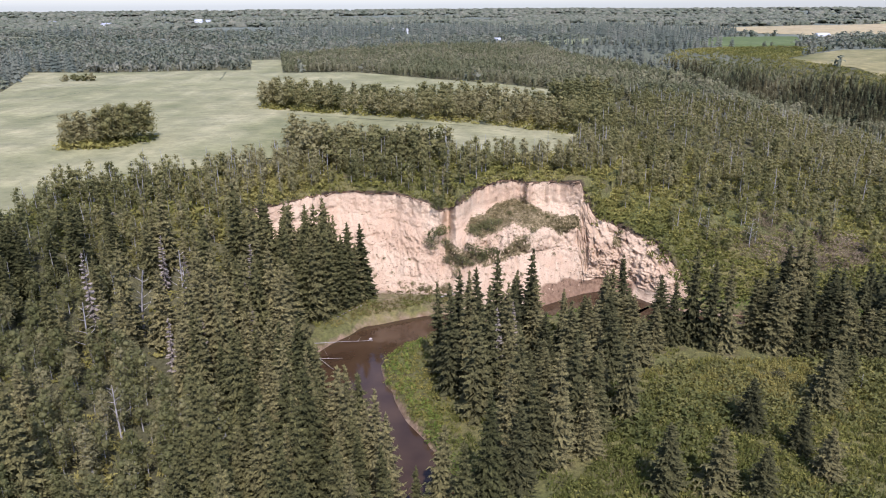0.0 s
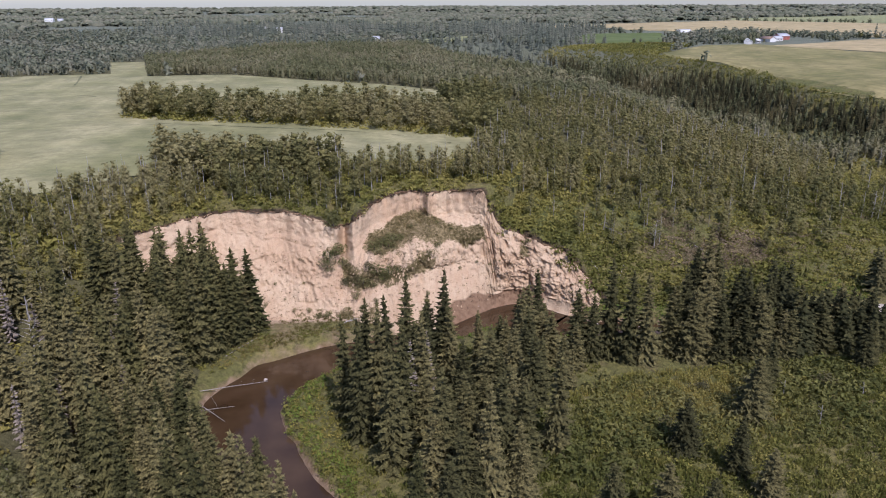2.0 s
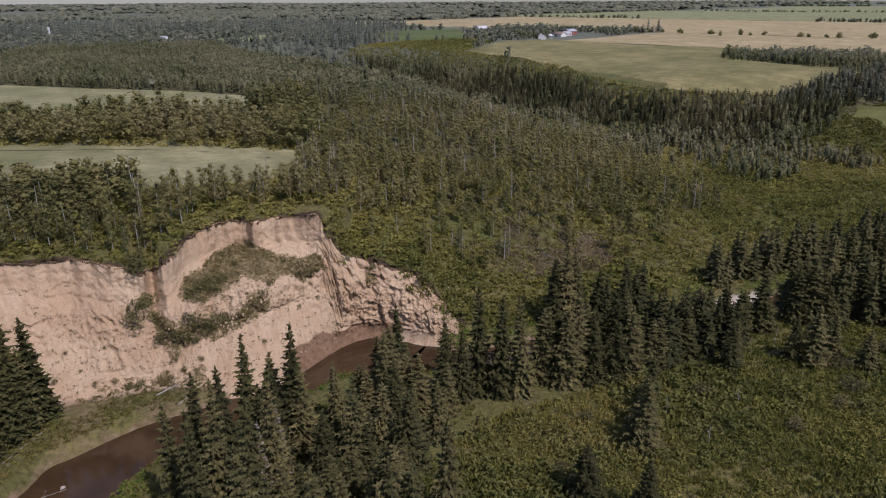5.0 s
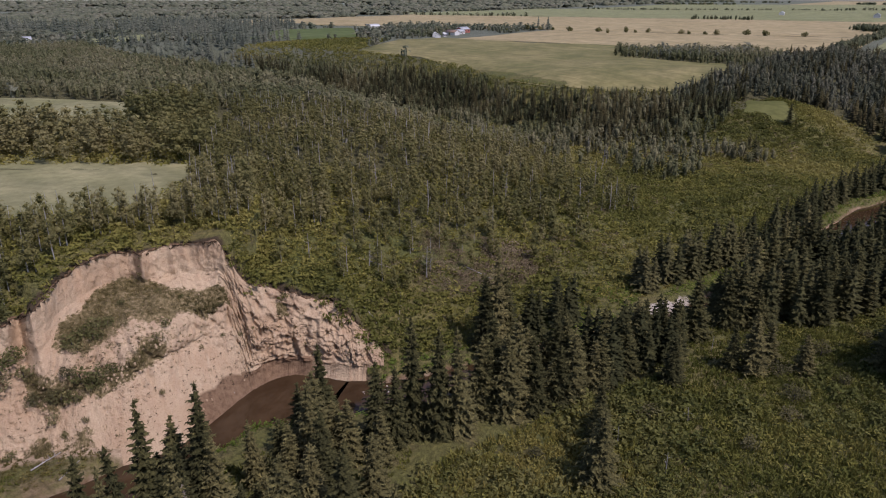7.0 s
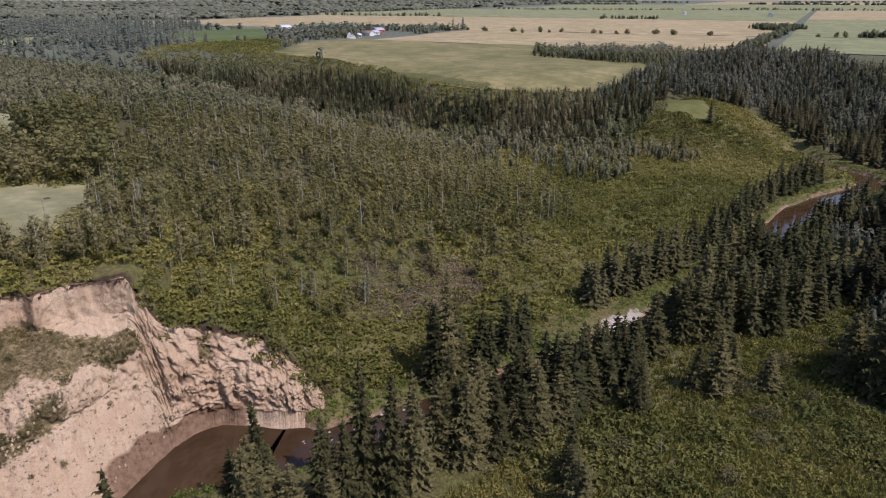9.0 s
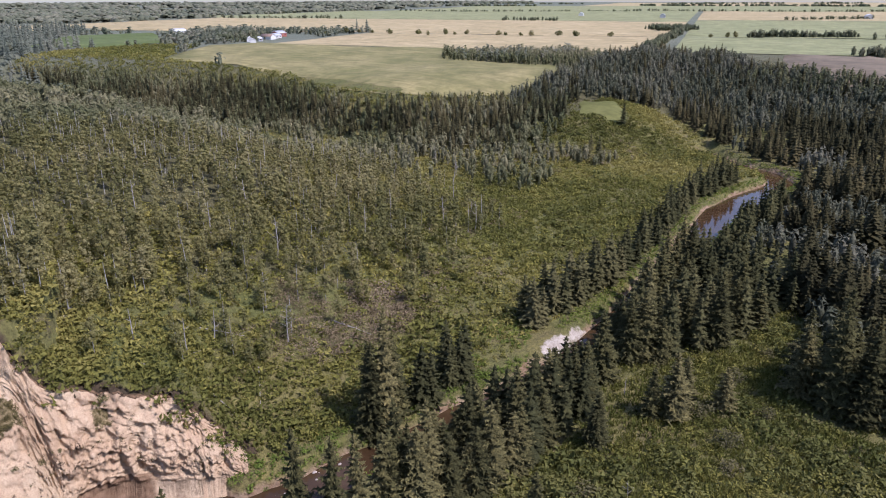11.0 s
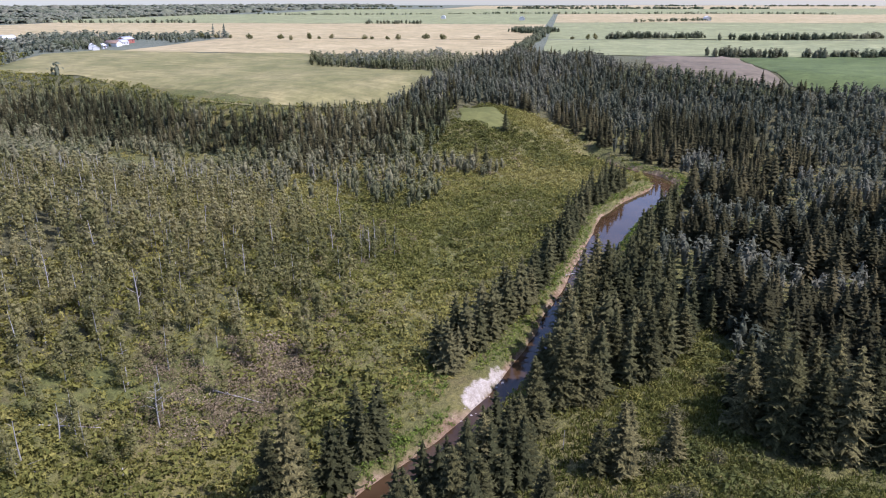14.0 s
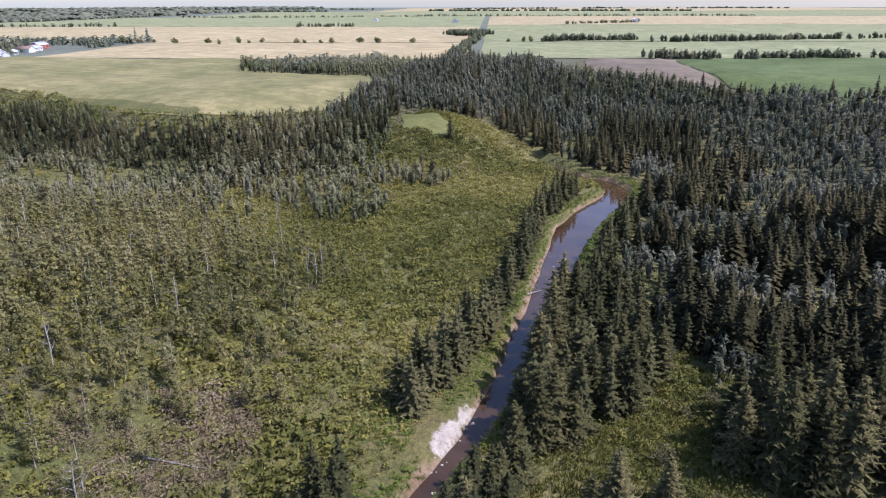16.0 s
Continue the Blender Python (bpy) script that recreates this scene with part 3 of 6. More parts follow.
def tube(points, radii, sides=5):
    """A tapered limb along points, in triangles."""
    pts, rad = np.asarray(points, float), np.asarray(radii, float)
    d = np.gradient(pts, axis=0)
    d /= np.linalg.norm(d, axis=1)[:, None] + 1e-9
    ref = np.where(np.abs(d[:, 2:3]) > 0.9, [[1.0, 0, 0]], [[0, 0, 1.0]])
    u = np.cross(d, ref)
    u /= np.linalg.norm(u, axis=1)[:, None] + 1e-9
    v = np.cross(d, u)
    a = np.arange(sides) * 2 * np.pi / sides
    c = (pts[:, None] + rad[:, None, None] * (np.cos(a)[None, :, None] * u[:, None] + np.sin(a)[None, :, None] * v[:, None])).reshape(-1, 3)
    f = []
    for k in range(len(pts) - 1):
        for s in range(sides):
            p, q = k * sides + s, k * sides + (s + 1) % sides
            f += [(p, q, q + sides), (p, q + sides, p + sides)]
    return c, np.array(f)


def spruce_crown(rs, height, radius, whorls, arms, fronds, bare=0.05, skirts=0, points=8, fill=1.0):
    """Drooping whorls of boughs, each an axis with side fronds."""
    cs, fs, n = [], [], 0
    for w in range(whorls):
        s = (w + rs.uniform(-0.3, 0.3)) / whorls
        s = min(max(s, 0), 0.985)
        z = height * (bare + (1 - bare) * s)
        reach = radius * ((1 - s) ** 0.75) * (0.75 + 0.25 * min(1, s * 6 + 0.3)) + 0.12
        k = max(4, int(round(arms * (1 - 0.35 * s))))
        a0 = rs.uniform(0, 6.28)
        for b in range(k):
            ang = a0 + 6.283 * b / k + rs.uniform(-0.35, 0.35)
            r = reach * rs.uniform(0.68, 1.18)
            droop = r * (0.42 - 0.75 * s) + rs.uniform(-0.1, 0.1) * r
            zz = z + rs.uniform(-0.5, 0.5) * height / whorls
            out = np.array([math.cos(ang), math.sin(ang), 0.0])
            side = np.array([-out[1], out[0], 0.0])
            base = np.array([0, 0, zz])
            mid = base + out * r * 0.6 + np.array([0, 0, -droop * 0.75])
            tip = base + out * r + np.array([0, 0, -droop * 0.85])
            wd = 0.13 * r + 0.10
            low = np.array([0, 0, -0.10 * r - 0.12])
            cs += [base + low * 0.3, mid + side * wd + low, tip, mid - side * wd + low, mid - low * 0.35]
            fs += [(n, n + 1, n + 4), (n + 4, n + 1, n + 2), (n, n + 4, n + 3), (n + 4, n + 2, n + 3)]
            n += 5
            for q in range(fronds):
                f = (q + 0.9) / (fronds + 0.6)
                at = base + (mid - base) * (f / 0.6) if f < 0.6 else mid + (tip - mid) * ((f - 0.6) / 0.4)
                sg = 1 if q % 2 else -1
                ln = r * (0.36 - 0.18 * f) * rs.uniform(0.8, 1.3) + 0.14
                e = at + side * sg * ln + out * ln * rs.uniform(0.35, 0.8) + np.array([0, 0, -ln * rs.uniform(0.15, 0.6)])
                cs += [at - out * ln * 0.16, at + out * ln * 0.3 + np.array([0, 0, 0.04]), e]
                fs.append((n, n + 1, n + 2))
                n += 3
    for w in range(skirts):
        s = (w + 0.3) / skirts
        z = height * (bare + (1 - bare) * s)
        step = height / skirts
        r = (radius * ((1 - s) ** 0.9) + 0.1) * fill
        m = points
        a0 = rs.uniform(0, 6.28)
        ring_a = a0 + 6.283 * np.arange(2 * m) / (2 * m) + rs.uniform(-0.12, 0.12, 2 * m)
        rad = np.where(np.arange(2 * m) % 2 == 0, rs.uniform(0.82, 1.2, 2 * m), rs.uniform(0.45, 0.66, 2 * m)) * r
        dz = np.where(np.arange(2 * m) % 2 == 0, -0.42 * r * (1 - 0.9 * s), -0.05 * r) + rs.uniform(-0.30, 0.30, 2 * m) * step
        cs.append(np.array([0, 0, z + step * 0.85]))
        cs += [np.array([math.cos(q) * e, math.sin(q) * e, z + f]) for q, e, f in zip(ring_a, rad, dz)]
        fs += [(n, n + 1 + q, n + 1 + (q + 1) % (2 * m)) for q in range(2 * m)]
        n += 2 * m + 1
    # the leader
    cs += [np.array([0.10, 0, height * 0.95]), np.array([-0.06, 0.09, height * 0.95]), np.array([-0.06, -0.09, height * 0.95]), np.array([0, 0, height * 1.015])]
    fs += [(n, n + 1, n + 3), (n + 1, n + 2, n + 3), (n + 2, n, n + 3)]
    return np.array(cs), np.array(fs)


def leaf_cloud(rs, centres, sizes, count, leaf, thin=True):
    """Small diamond leaves or leaf sprays scattered round clump centres."""
    k = rs.choice(len(centres), count, p=np.asarray(sizes) ** 2 / np.sum(np.asarray(sizes) ** 2))
    d = rs.normal(size=(count, 3))
    d /= np.linalg.norm(d, axis=1)[:, None]
    rad = rs.uniform(0.35, 1.0, count) ** 0.6
    p = np.asarray(centres)[k] + d * (np.asarray(sizes)[k] * rad)[:, None] * [1, 1, 0.9]
    nrm = d * 0.6 + rs.normal(size=(count, 3)) * 0.5 + [0, 0, 0.55]
    nrm /= np.linalg.norm(nrm, axis=1)[:, None]
    u = np.cross(nrm, rs.normal(size=(count, 3)))
    u /= np.linalg.norm(u, axis=1)[:, None] + 1e-9
    v = np.cross(nrm, u)
    sc = (leaf * rs.uniform(0.6, 1.3, count))[:, None]
    if thin:
        c = np.stack([p - u * sc - v * sc * 0.6, p + u * sc * 0.4 - v * sc * 0.5, p + v * sc * 1.1 + u * sc * 0.3], 1).reshape(-1, 3)
        return c, np.arange(count * 3).reshape(-1, 3)
    c = np.stack([p - u * sc, p - v * sc * 0.6, p + u * sc, p + v * sc * 0.6], 1).reshape(-1, 3)
    b = np.arange(count)[:, None] * 4
    f = np.concatenate([b + [0, 1, 2], b + [0, 2, 3]])
    return c, f


def grass_tuft(rs, blades, reach, height, wide):
    """Upright leaning blades in one tuft."""
    a, r = rs.uniform(0, 6.283, blades), reach * np.sqrt(rs.rand(blades))
    foot = np.c_[np.cos(a) * r, np.sin(a) * r, np.zeros(blades)]
    b = rs.uniform(0, 6.283, blades)
    side = np.c_[np.cos(b), np.sin(b), np.zeros(blades)] * wide
    lean = rs.normal(size=(blades, 3)) * [0.3, 0.3, 0] * height
    tip = foot + lean + np.c_[np.zeros((blades, 2)), height * rs.uniform(0.6, 1.2, blades)]
    return np.stack([foot - side, foot + side, tip], 1).reshape(-1, 3), np.arange(blades * 3).reshape(-1, 3)


def lump_crown(rs, height, radius, sides, rings):
    """A distant broad-leaved crown: uneven rings round a bent axis."""
    cs, fs = [], []
    for z, r in rings:
        a = (np.arange(sides) + rs.uniform(-0.3, 0.3, sides)) * 6.283 / sides + rs.uniform(0, 6.283)
        q = radius * r * rs.uniform(0.68, 1.28, sides)
        cs.append(np.c_[np.cos(a) * q, np.sin(a) * q, height * (z + rs.uniform(-0.09, 0.09, sides))])
    for k in range(len(rings) - 1):
        for j in range(sides):
            p, q = k * sides + j, k * sides + (j + 1) % sides
            fs += [(p, q, q + sides), (p, q + sides, p + sides)]
    top = len(rings) * sides
    cs.append(np.array([[rs.uniform(-0.3, 0.3) * radius, rs.uniform(-0.3, 0.3) * radius, height]]))
    fs += [(top - sides + j, top - sides + (j + 1) % sides, top) for j in range(sides)]
    return np.concatenate(cs), np.array(fs)


def blob(rs, centre, wide, high):
    """One rounded clump of leaves: a dented twenty-sided ball."""
    g = (1 + 5 ** 0.5) / 2
    c = np.array([(-1, g, 0), (1, g, 0), (-1, -g, 0), (1, -g, 0), (0, -1, g), (0, 1, g), (0, -1, -g), (0, 1, -g), (g, 0, -1), (g, 0, 1), (-g, 0, -1), (-g, 0, 1)]) / 1.9
    f = np.array([(0, 11, 5), (0, 5, 1), (0, 1, 7), (0, 7, 10), (0, 10, 11), (1, 5, 9), (5, 11, 4), (11, 10, 2), (10, 7, 6), (7, 1, 8), (3, 9, 4), (3, 4, 2), (3, 2, 6), (3, 6, 8), (3, 8, 9), (4, 9, 5), (2, 4, 11), (6, 2, 10), (8, 6, 7), (9, 8, 1)])
    a = rs.uniform(0, 6.283)
    c = c @ np.array([(math.cos(a), -math.sin(a), 0), (math.sin(a), math.cos(a), 0), (0, 0, 1)])
    return c * rs.uniform(0.72, 1.2, (12, 1)) * [wide, wide, high] + centre, f


def aspen(rs, height, spread, leaves, leaf, limbs=7, base=0.18, clumps=4):
    """Returns trunk and crown of a slender broad-leaved tree."""
    bend = rs.normal(size=2) * height * 0.02
    zs = np.linspace(0, 1, 5)
    pts = np.c_[bend[0] * np.sin(zs * 3), bend[1] * np.sin(zs * 2.5), zs * height * 0.92]
    wood = [tube(pts, 0.011 * height * (1.0 - 0.85 * zs) + 0.012, 5)]
    for k in range(limbs):
        s = base + (0.9 - base) * (k + rs.uniform(0, 0.8)) / limbs
        ang = k * 2.4 + rs.uniform(-0.5, 0.5)
        p0 = np.array([np.interp(s * height, pts[:, 2], pts[:, 0]), np.interp(s * height, pts[:, 2], pts[:, 1]), s * height])
        r = spread * (0.95 - 0.6 * s) * rs.uniform(0.5, 1.0)
        p1 = p0 + [math.cos(ang) * r, math.sin(ang) * r, r * rs.uniform(0.4, 0.9)]
        wood.append(tube([p0, (p0 + p1) / 2 + [0, 0, 0.1], p1], [0.005 * height, 0.0035 * height, 0.01], 3))
    centres, sizes = [], []
    for k in range(clumps):
        q = (k + 0.5) / clumps
        s = base + 0.12 + (0.86 - base) * q ** 0.8
        ang = k * 2.4 + rs.uniform(-0.6, 0.6)
        r = spread * 0.42 * (1 - 0.6 * q) * rs.uniform(0.5, 1.2)
        centres.append((math.cos(ang) * r, math.sin(ang) * r, s * height))
        sizes.append(spread * (0.82 - 0.34 * q) * rs.uniform(0.85, 1.15))
    crown = [blob(rs, c, 0.52 * w, 0.62 * w) for c, w in zip(centres, sizes)]
    return join(wood), join(crown + [leaf_cloud(rs, centres, [w * 1.2 for w in sizes], leaves, leaf)])


def spread_out(rs, poly, gap, keep=None):
    """Uneven places about gap metres apart inside a polygon."""
    P = np.array([p[:2] for p in poly], float)
    x0, y0 = P.min(0)
    x1, y1 = P.max(0)
    X, Y = np.meshgrid(np.arange(x0, x1, gap), np.arange(y0, y1, gap), indexing="ij")
    X = X.ravel() + rs.uniform(-0.75, 0.75, X.size) * gap
    Y = Y.ravel() + rs.uniform(-0.75, 0.75, Y.size) * gap
    ok = inside(X, Y, poly)
    X, Y = X[ok], Y[ok]
    if keep is not None:
        ok = keep(X, Y)
        X, Y = X[ok], Y[ok]
    return np.stack([X, Y], 1)


def stand(rs, templates, places, scale, sink=0.15, broad=1.0):
    """Many plants joined: arrays of corners, faces and tone."""
    n = len(places)
    z = surface(places[:, 0], places[:, 1]) - sink
    which = rs.randint(0, len(templates), n)
    cs, fs, ts, base = [], [], [], 0
    for w, (c, f) in enumerate(templates):
        ix = np.nonzero(which == w)[0]
        if not len(ix):
            continue
        a = rs.uniform(0, 6.283, len(ix))
        s = rs.uniform(scale[0], scale[1], len(ix)) * (0.76 + 0.48 * fbm(places[ix, 0], places[ix, 1], 15, 113, 2))
        wide = s * broad * rs.uniform(0.85, 1.15, len(ix))
        ca, sa = np.cos(a)[:, None], np.sin(a)[:, None]
        x = (c[None, :, 0] * ca - c[None, :, 1] * sa) * wide[:, None] + places[ix, 0][:, None]
        y = (c[None, :, 0] * sa + c[None, :, 1] * ca) * wide[:, None] + places[ix, 1][:, None]
        zz = c[None, :, 2] * s[:, None] + z[ix][:, None]
        cs.append(np.stack([x, y, zz], -1).reshape(-1, 3))
        fs.append((f[None] + (np.arange(len(ix)) * len(c))[:, None, None] + base).reshape(-1, f.shape[1]))
        ts.append(np.repeat(np.clip(1.8 * fbm(places[ix, 0], places[ix, 1], 34, 91, 3) - 0.42 + 0.2 * rs.normal(size=len(ix)), 0, 1), len(c)))
        base += len(c) * len(ix)
    return np.concatenate(cs), np.concatenate(fs), np.concatenate(ts)


def stuff(name, label, category, mat, *batches):
    cs, fs, ts, n = [], [], [], 0
    for c, f, t in batches:
        cs.append(c)
        fs.append(f + n)
        ts.append(t)
        n += len(c)
    me = mesh_from(name, np.concatenate(cs), np.concatenate(fs), [mat], np.concatenate(ts), flat=False)
    return tagged(new(name, me), label, category, kind="stuff")


# ---- woods ----
rs = np.random.RandomState(7)
SPRUCE_HI = []
for k in range(6):
    hh = (17.5, 19, 15.5, 16.5, 18, 14)[k]
    SPRUCE_HI.append((tube([(0, 0, -0.3), (0.03, 0.02, hh * 0.5), (0, 0, hh * 0.97)], [0.24, 0.14, 0.02], 6),
                      spruce_crown(rs, hh, hh * (0.185, 0.165, 0.20, 0.17, 0.19, 0.21)[k], 22, 7, 6, 0.04, 15, 9, 0.76)))
SPRUCE_NEAR = [spruce_crown(rs, 16, 16 * r, 13, 5, 4, 0.05, 10, 6, 0.78) for r in (0.17, 0.185, 0.16, 0.20)]
SPRUCE_MID = [spruce_crown(rs, 16, 16 * r, 4, 4, 0, 0.05, 18, 6, 1.0) for r in (0.17, 0.185, 0.16, 0.20)]
SPRUCE_LOW = [spruce_crown(rs, 15, 15 * r, 0, 4, 0, 0.06, 10, 4, 1.05) for r in (0.17, 0.19, 0.16)]
SPRUCE_FAR = [spruce_crown(rs, 15, 15 * r, 0, 4, 0, 0.06, 6, 4, 1.05) for r in (0.17, 0.19)]
ASPEN_HI = [aspen(rs, 11.5, s, 560, 0.205, 7, 0.2, 7) for s in (1.9, 2.1, 1.7, 2.3, 1.8)]
ASPEN_FINE = [aspen(rs, 10.5, s, 310, 0.25, 7, 0.16, 5) for s in (1.7, 1.9, 1.5, 2.0)]
ASPEN_MID = [aspen(rs, 10.5, s, 128, 0.37, 6, 0.18, 4) for s in (1.7, 1.9, 1.5, 2.0)]
POLE = [tube([(0, 0, 0), (0.1 * a, 0.1, 5), (0, 0.2 * a, 9.6)], [0.14, 0.10, 0.03], 3) for a in (1, -1)]
ASPEN_LOW = [join([lump_crown(rs, 8.0, 0.9, 5, [(0.14, 0.7), (0.6, 1.0)]), leaf_cloud(rs, [(0.5, 0.2, 2.8), (-0.4, 0.4, 4.8), (0.2, -0.3, 6.6), (0, 0.1, 8.2)], [1.6, 1.5, 1.3, 0.9], 32, 0.59)]) for _ in range(6)]
BELT_TREE = [join([lump_crown(rs, 7.6, 1.5, 6, [(0.1, 0.8), (0.6, 1.0)]), leaf_cloud(rs, [(1.0, 0, 2.4), (-1.0, 0.4, 3.8), (0.5, -0.6, 5.4), (-0.2, 0.1, 7.2)], [1.8, 1.8, 1.6, 1.1], 80, 0.46)]) for _ in range(5)]
LUMP = [join([lump_crown(rs, 7.0, 1.0, 4, [(0.06, 0.8), (0.6, 1.0)]), leaf_cloud(rs, [(0, 0, 2.2), (1.0, 0.4, 4.6), (-0.9, -0.5, 5.8), (0.1, 0.2, 7.4)], [2.0, 1.7, 1.6, 1.0], 12, 1.3)]) for _ in range(5)]
LUMP_FAR = [lump_crown(rs, 8.0, 2.9, 5, [(0.06, 0.95), (0.62, 0.9)]) for _ in range(4)]
BUSH_FINE = [leaf_cloud(rs, [(0, 0, 0.5), (0.7, 0.3, 0.6), (-0.5, 0.5, 0.45), (0.1, -0.7, 0.5)], [0.8, 0.7, 0.7, 0.6], 84, 0.19) for _ in range(4)]
BUSH = [leaf_cloud(rs, [(0, 0, 0.5), (0.7, 0.3, 0.6), (-0.5, 0.5, 0.45), (0.1, -0.7, 0.5)], [0.8, 0.7, 0.7, 0.6], 27, 0.33) for _ in range(4)]
GRASS = [join([grass_tuft(rs, 16, 0.75, 0.85, 0.11), leaf_cloud(rs, [(0, 0, 0.35), (0.4, 0.2, 0.3)], [0.5, 0.45], 8, 0.2)]) for _ in range(4)]
WEED = [leaf_cloud(rs, [(0, 0, 0.3), (0.5, 0.2, 0.35), (-0.4, 0.3, 0.3)], [0.55, 0.5, 0.5], 22, 0.22) for _ in range(4)]

HILLSIDE_WEST = [(-66, 70), (-80, 100), (-79, 138), (-56, 147), (-36, 150), (-28, 149), (-21, 147.5), (-20, 144), (-25, 138), (-29, 130), (-29, 118), (-25, 106), (-18, 94), (-10, 80), (-7, 64), (-36, 58)]
COPSE_WEST = [(-75, 50), (-84, 100), (-84, 140), (-60, 150), (-62, 106), (-50, 101), (-36, 97), (-28, 85), (-24, 60)]
PENINSULA = [(-4, 96), (-5, 112), (-2, 122), (6, 130), (14, 133), (32, 133), (40, 132), (44, 120), (34, 115), (26, 108), (24, 92), (14, 80), (5, 78), (3, 90)]
BANK_SOUTH = [(57, 124), (63, 127), (80, 127.5), (99, 126.5), (106, 125), (106, 121.5), (97, 118.5), (76, 117.5), (59, 120)]
BANK_BEND = [(114, 124), (119, 128), (130, 130), (146, 130), (152, 124), (153, 112), (146, 109), (133, 112), (121, 117)]
BANK_NORTH_A = [(68.5, 140.5), (72, 144), (84, 144), (98, 144), (98, 140), (88, 138.6)]
BANK_NORTH_B = [(114, 142), (117, 149), (126, 148), (150, 147), (168, 149), (200, 156), (225, 161), (262, 164), (262, 157), (230, 158.5), (200, 152), (165, 145.5), (140, 142)]
HILLSIDE_EAST = [(122, 70), (136, 80), (142, 97), (150, 104), (158, 107), (166, 120), (174, 126), (200, 128.5), (235, 132), (262, 135), (286, 138), (305, 170), (320, 195), (332, 218), (326, 245), (300, 262),
                 (260, 272), (300, 280), (345, 288), (380, 296), (420, 306), (478, 308), (480, 255), (432, 210), (404, 160), (394, 73), (390, -40), (200, -40), (158, 40), (152, 74)]
BELT = [(-84, 149), (-56, 154.5), (-41, 161.5), (-29, 173), (-14, 171), (-3, 165), (4, 170), (12, 177), (23, 175.5), (34, 170), (50, 176), (44, 206), (28, 200), (0, 200), (-40, 198), (-44, 188), (-68, 173), (-84, 160)]
GROVE = [(-76, 280), (-51, 266), (-8, 247), (29, 228), (50, 222), (66, 300), (62, 306), (30, 268), (0, 282), (-40, 297), (-80, 306)]
UPLAND = [(30, 172), (52, 158), (70, 158), (110, 160), (150, 170), (185, 190), (198, 220), (198, 255), (186, 300), (178, 345), (170, 405), (100, 470), (80, 690), (-45, 690), (-126, 540), (-101, 436), (-55, 432), (23, 365), (63, 310), (48, 224), (36, 200)]
FAR_BANK = [(198, 520), (208, 400), (218, 345), (224, 305), (231, 268), (248, 245), (270, 240), (292, 250), (320, 262), (350, 284), (322, 281), (290, 284), (262, 305), (250, 320), (243, 350), (255, 400), (264, 436), (250, 545), (330, 640), (300, 680), (180, 640)]
VALLEY_FLOOR = [(52, 147), (62, 145), (90, 143), (120, 148), (160, 150), (220, 163), (262, 166), (296, 172), (302, 195), (330, 222), (325, 250), (290, 248), (246, 262), (226, 300), (217, 345), (224, 420), (198, 520), (150, 640), (125, 640), (150, 480), (172, 405), (180, 330), (196, 255), (196, 215), (180, 184), (150, 166), (110, 160), (70, 162), (46, 170), (38, 172), (42, 162)]
MEADOW_NEAR = [(9, 66), (14, 79), (24, 91), (26, 108), (44, 117), (60, 117), (97, 117), (106, 120), (121, 116), (133, 111), (150, 108), (128, 92), (116, 94), (120, 60), (40, 50)]
SMALL_MEADOW = [(306 + (11.5 + 4.5 * math.sin(3 * a + 1.0) * 0.5 + 2.2 * math.sin(5 * a)) * math.cos(a) + 0.25 * 12 * math.sin(a), 239 + (13 + 1.8 * math.sin(4 * a + 2)) * math.sin(a)) for a in (2 * math.pi * k / 28 for k in range(28))]
FIELD_WEST = [(-91, 128), (-88, 154), (-68, 178), (-42, 196), (-12, 199), (4, 193), (26, 191), (35, 204), (48, 224), (63, 310), (23, 363), (-55, 430), (-101, 434), (-126, 538), (-149, 540), (-125, 453), (-205, 446), (-260, 444), (-211, 335), (-235, 250), (-200, 120)]


def toe_gap(x, y):
    return to_line(x, y, TOE, None, True)[0] * np.where(inside(x, y, TOE), -1, 1)


def dry(x, y):
    d, w = to_line(x, y, RIVER, RIVER_W)
    return (d > w / 2 + 1.5) & ~inside(x, y, SMALL_MEADOW)


def under_brow(x, y):
    """Off the western brow, where only low trees stand."""
    return dry(x, y) & off_cliff(x, y) & ((x > -42) | (to_line(x, y, BROW)[0] > 14))


def rising(x, y):
    """Aspens thin out towards the river."""
    g = toe_gap(x, y)
    return rs.rand(len(x)) < 0.06 + 0.94 * smooth(10, 42, g + 26 * (fbm(x, y, 20, 71, 2) - 0.5))


def tree_thing(name, wood, crown, wood_mat, crown_mat):
    ob = new(name)
    ob.empty_display_size = 1.0
    for part_name, (c, f), mat in (("trunk", wood, wood_mat), ("crown", crown, crown_mat)):
        child = new(part_name, mesh_from(part_name, c, f, [mat], flat=part_name != "crown" or "spruce" in name))
        child.parent = ob
    return ob


def stature(x, y):
    """Trees stay low along the inner edge of the crop field and at the cliff."""
    low = smooth(-16, -9, x) * smooth(37, 31, x) * smooth(166, 172, y) * smooth(214, 208, y)
    west = smooth(-9, -16, x) * smooth(212, 206, y) * smooth(150, 160, y)
    return 1 - 0.38 * low - 0.12 * west


def off_tongue(x, y):
    return ~inside(x, y, [(-12, 198), (2, 186), (32, 186), (37, 206), (26, 222), (14, 240), (-10, 250), (-40, 252), (-48, 206), (-36, 201)])


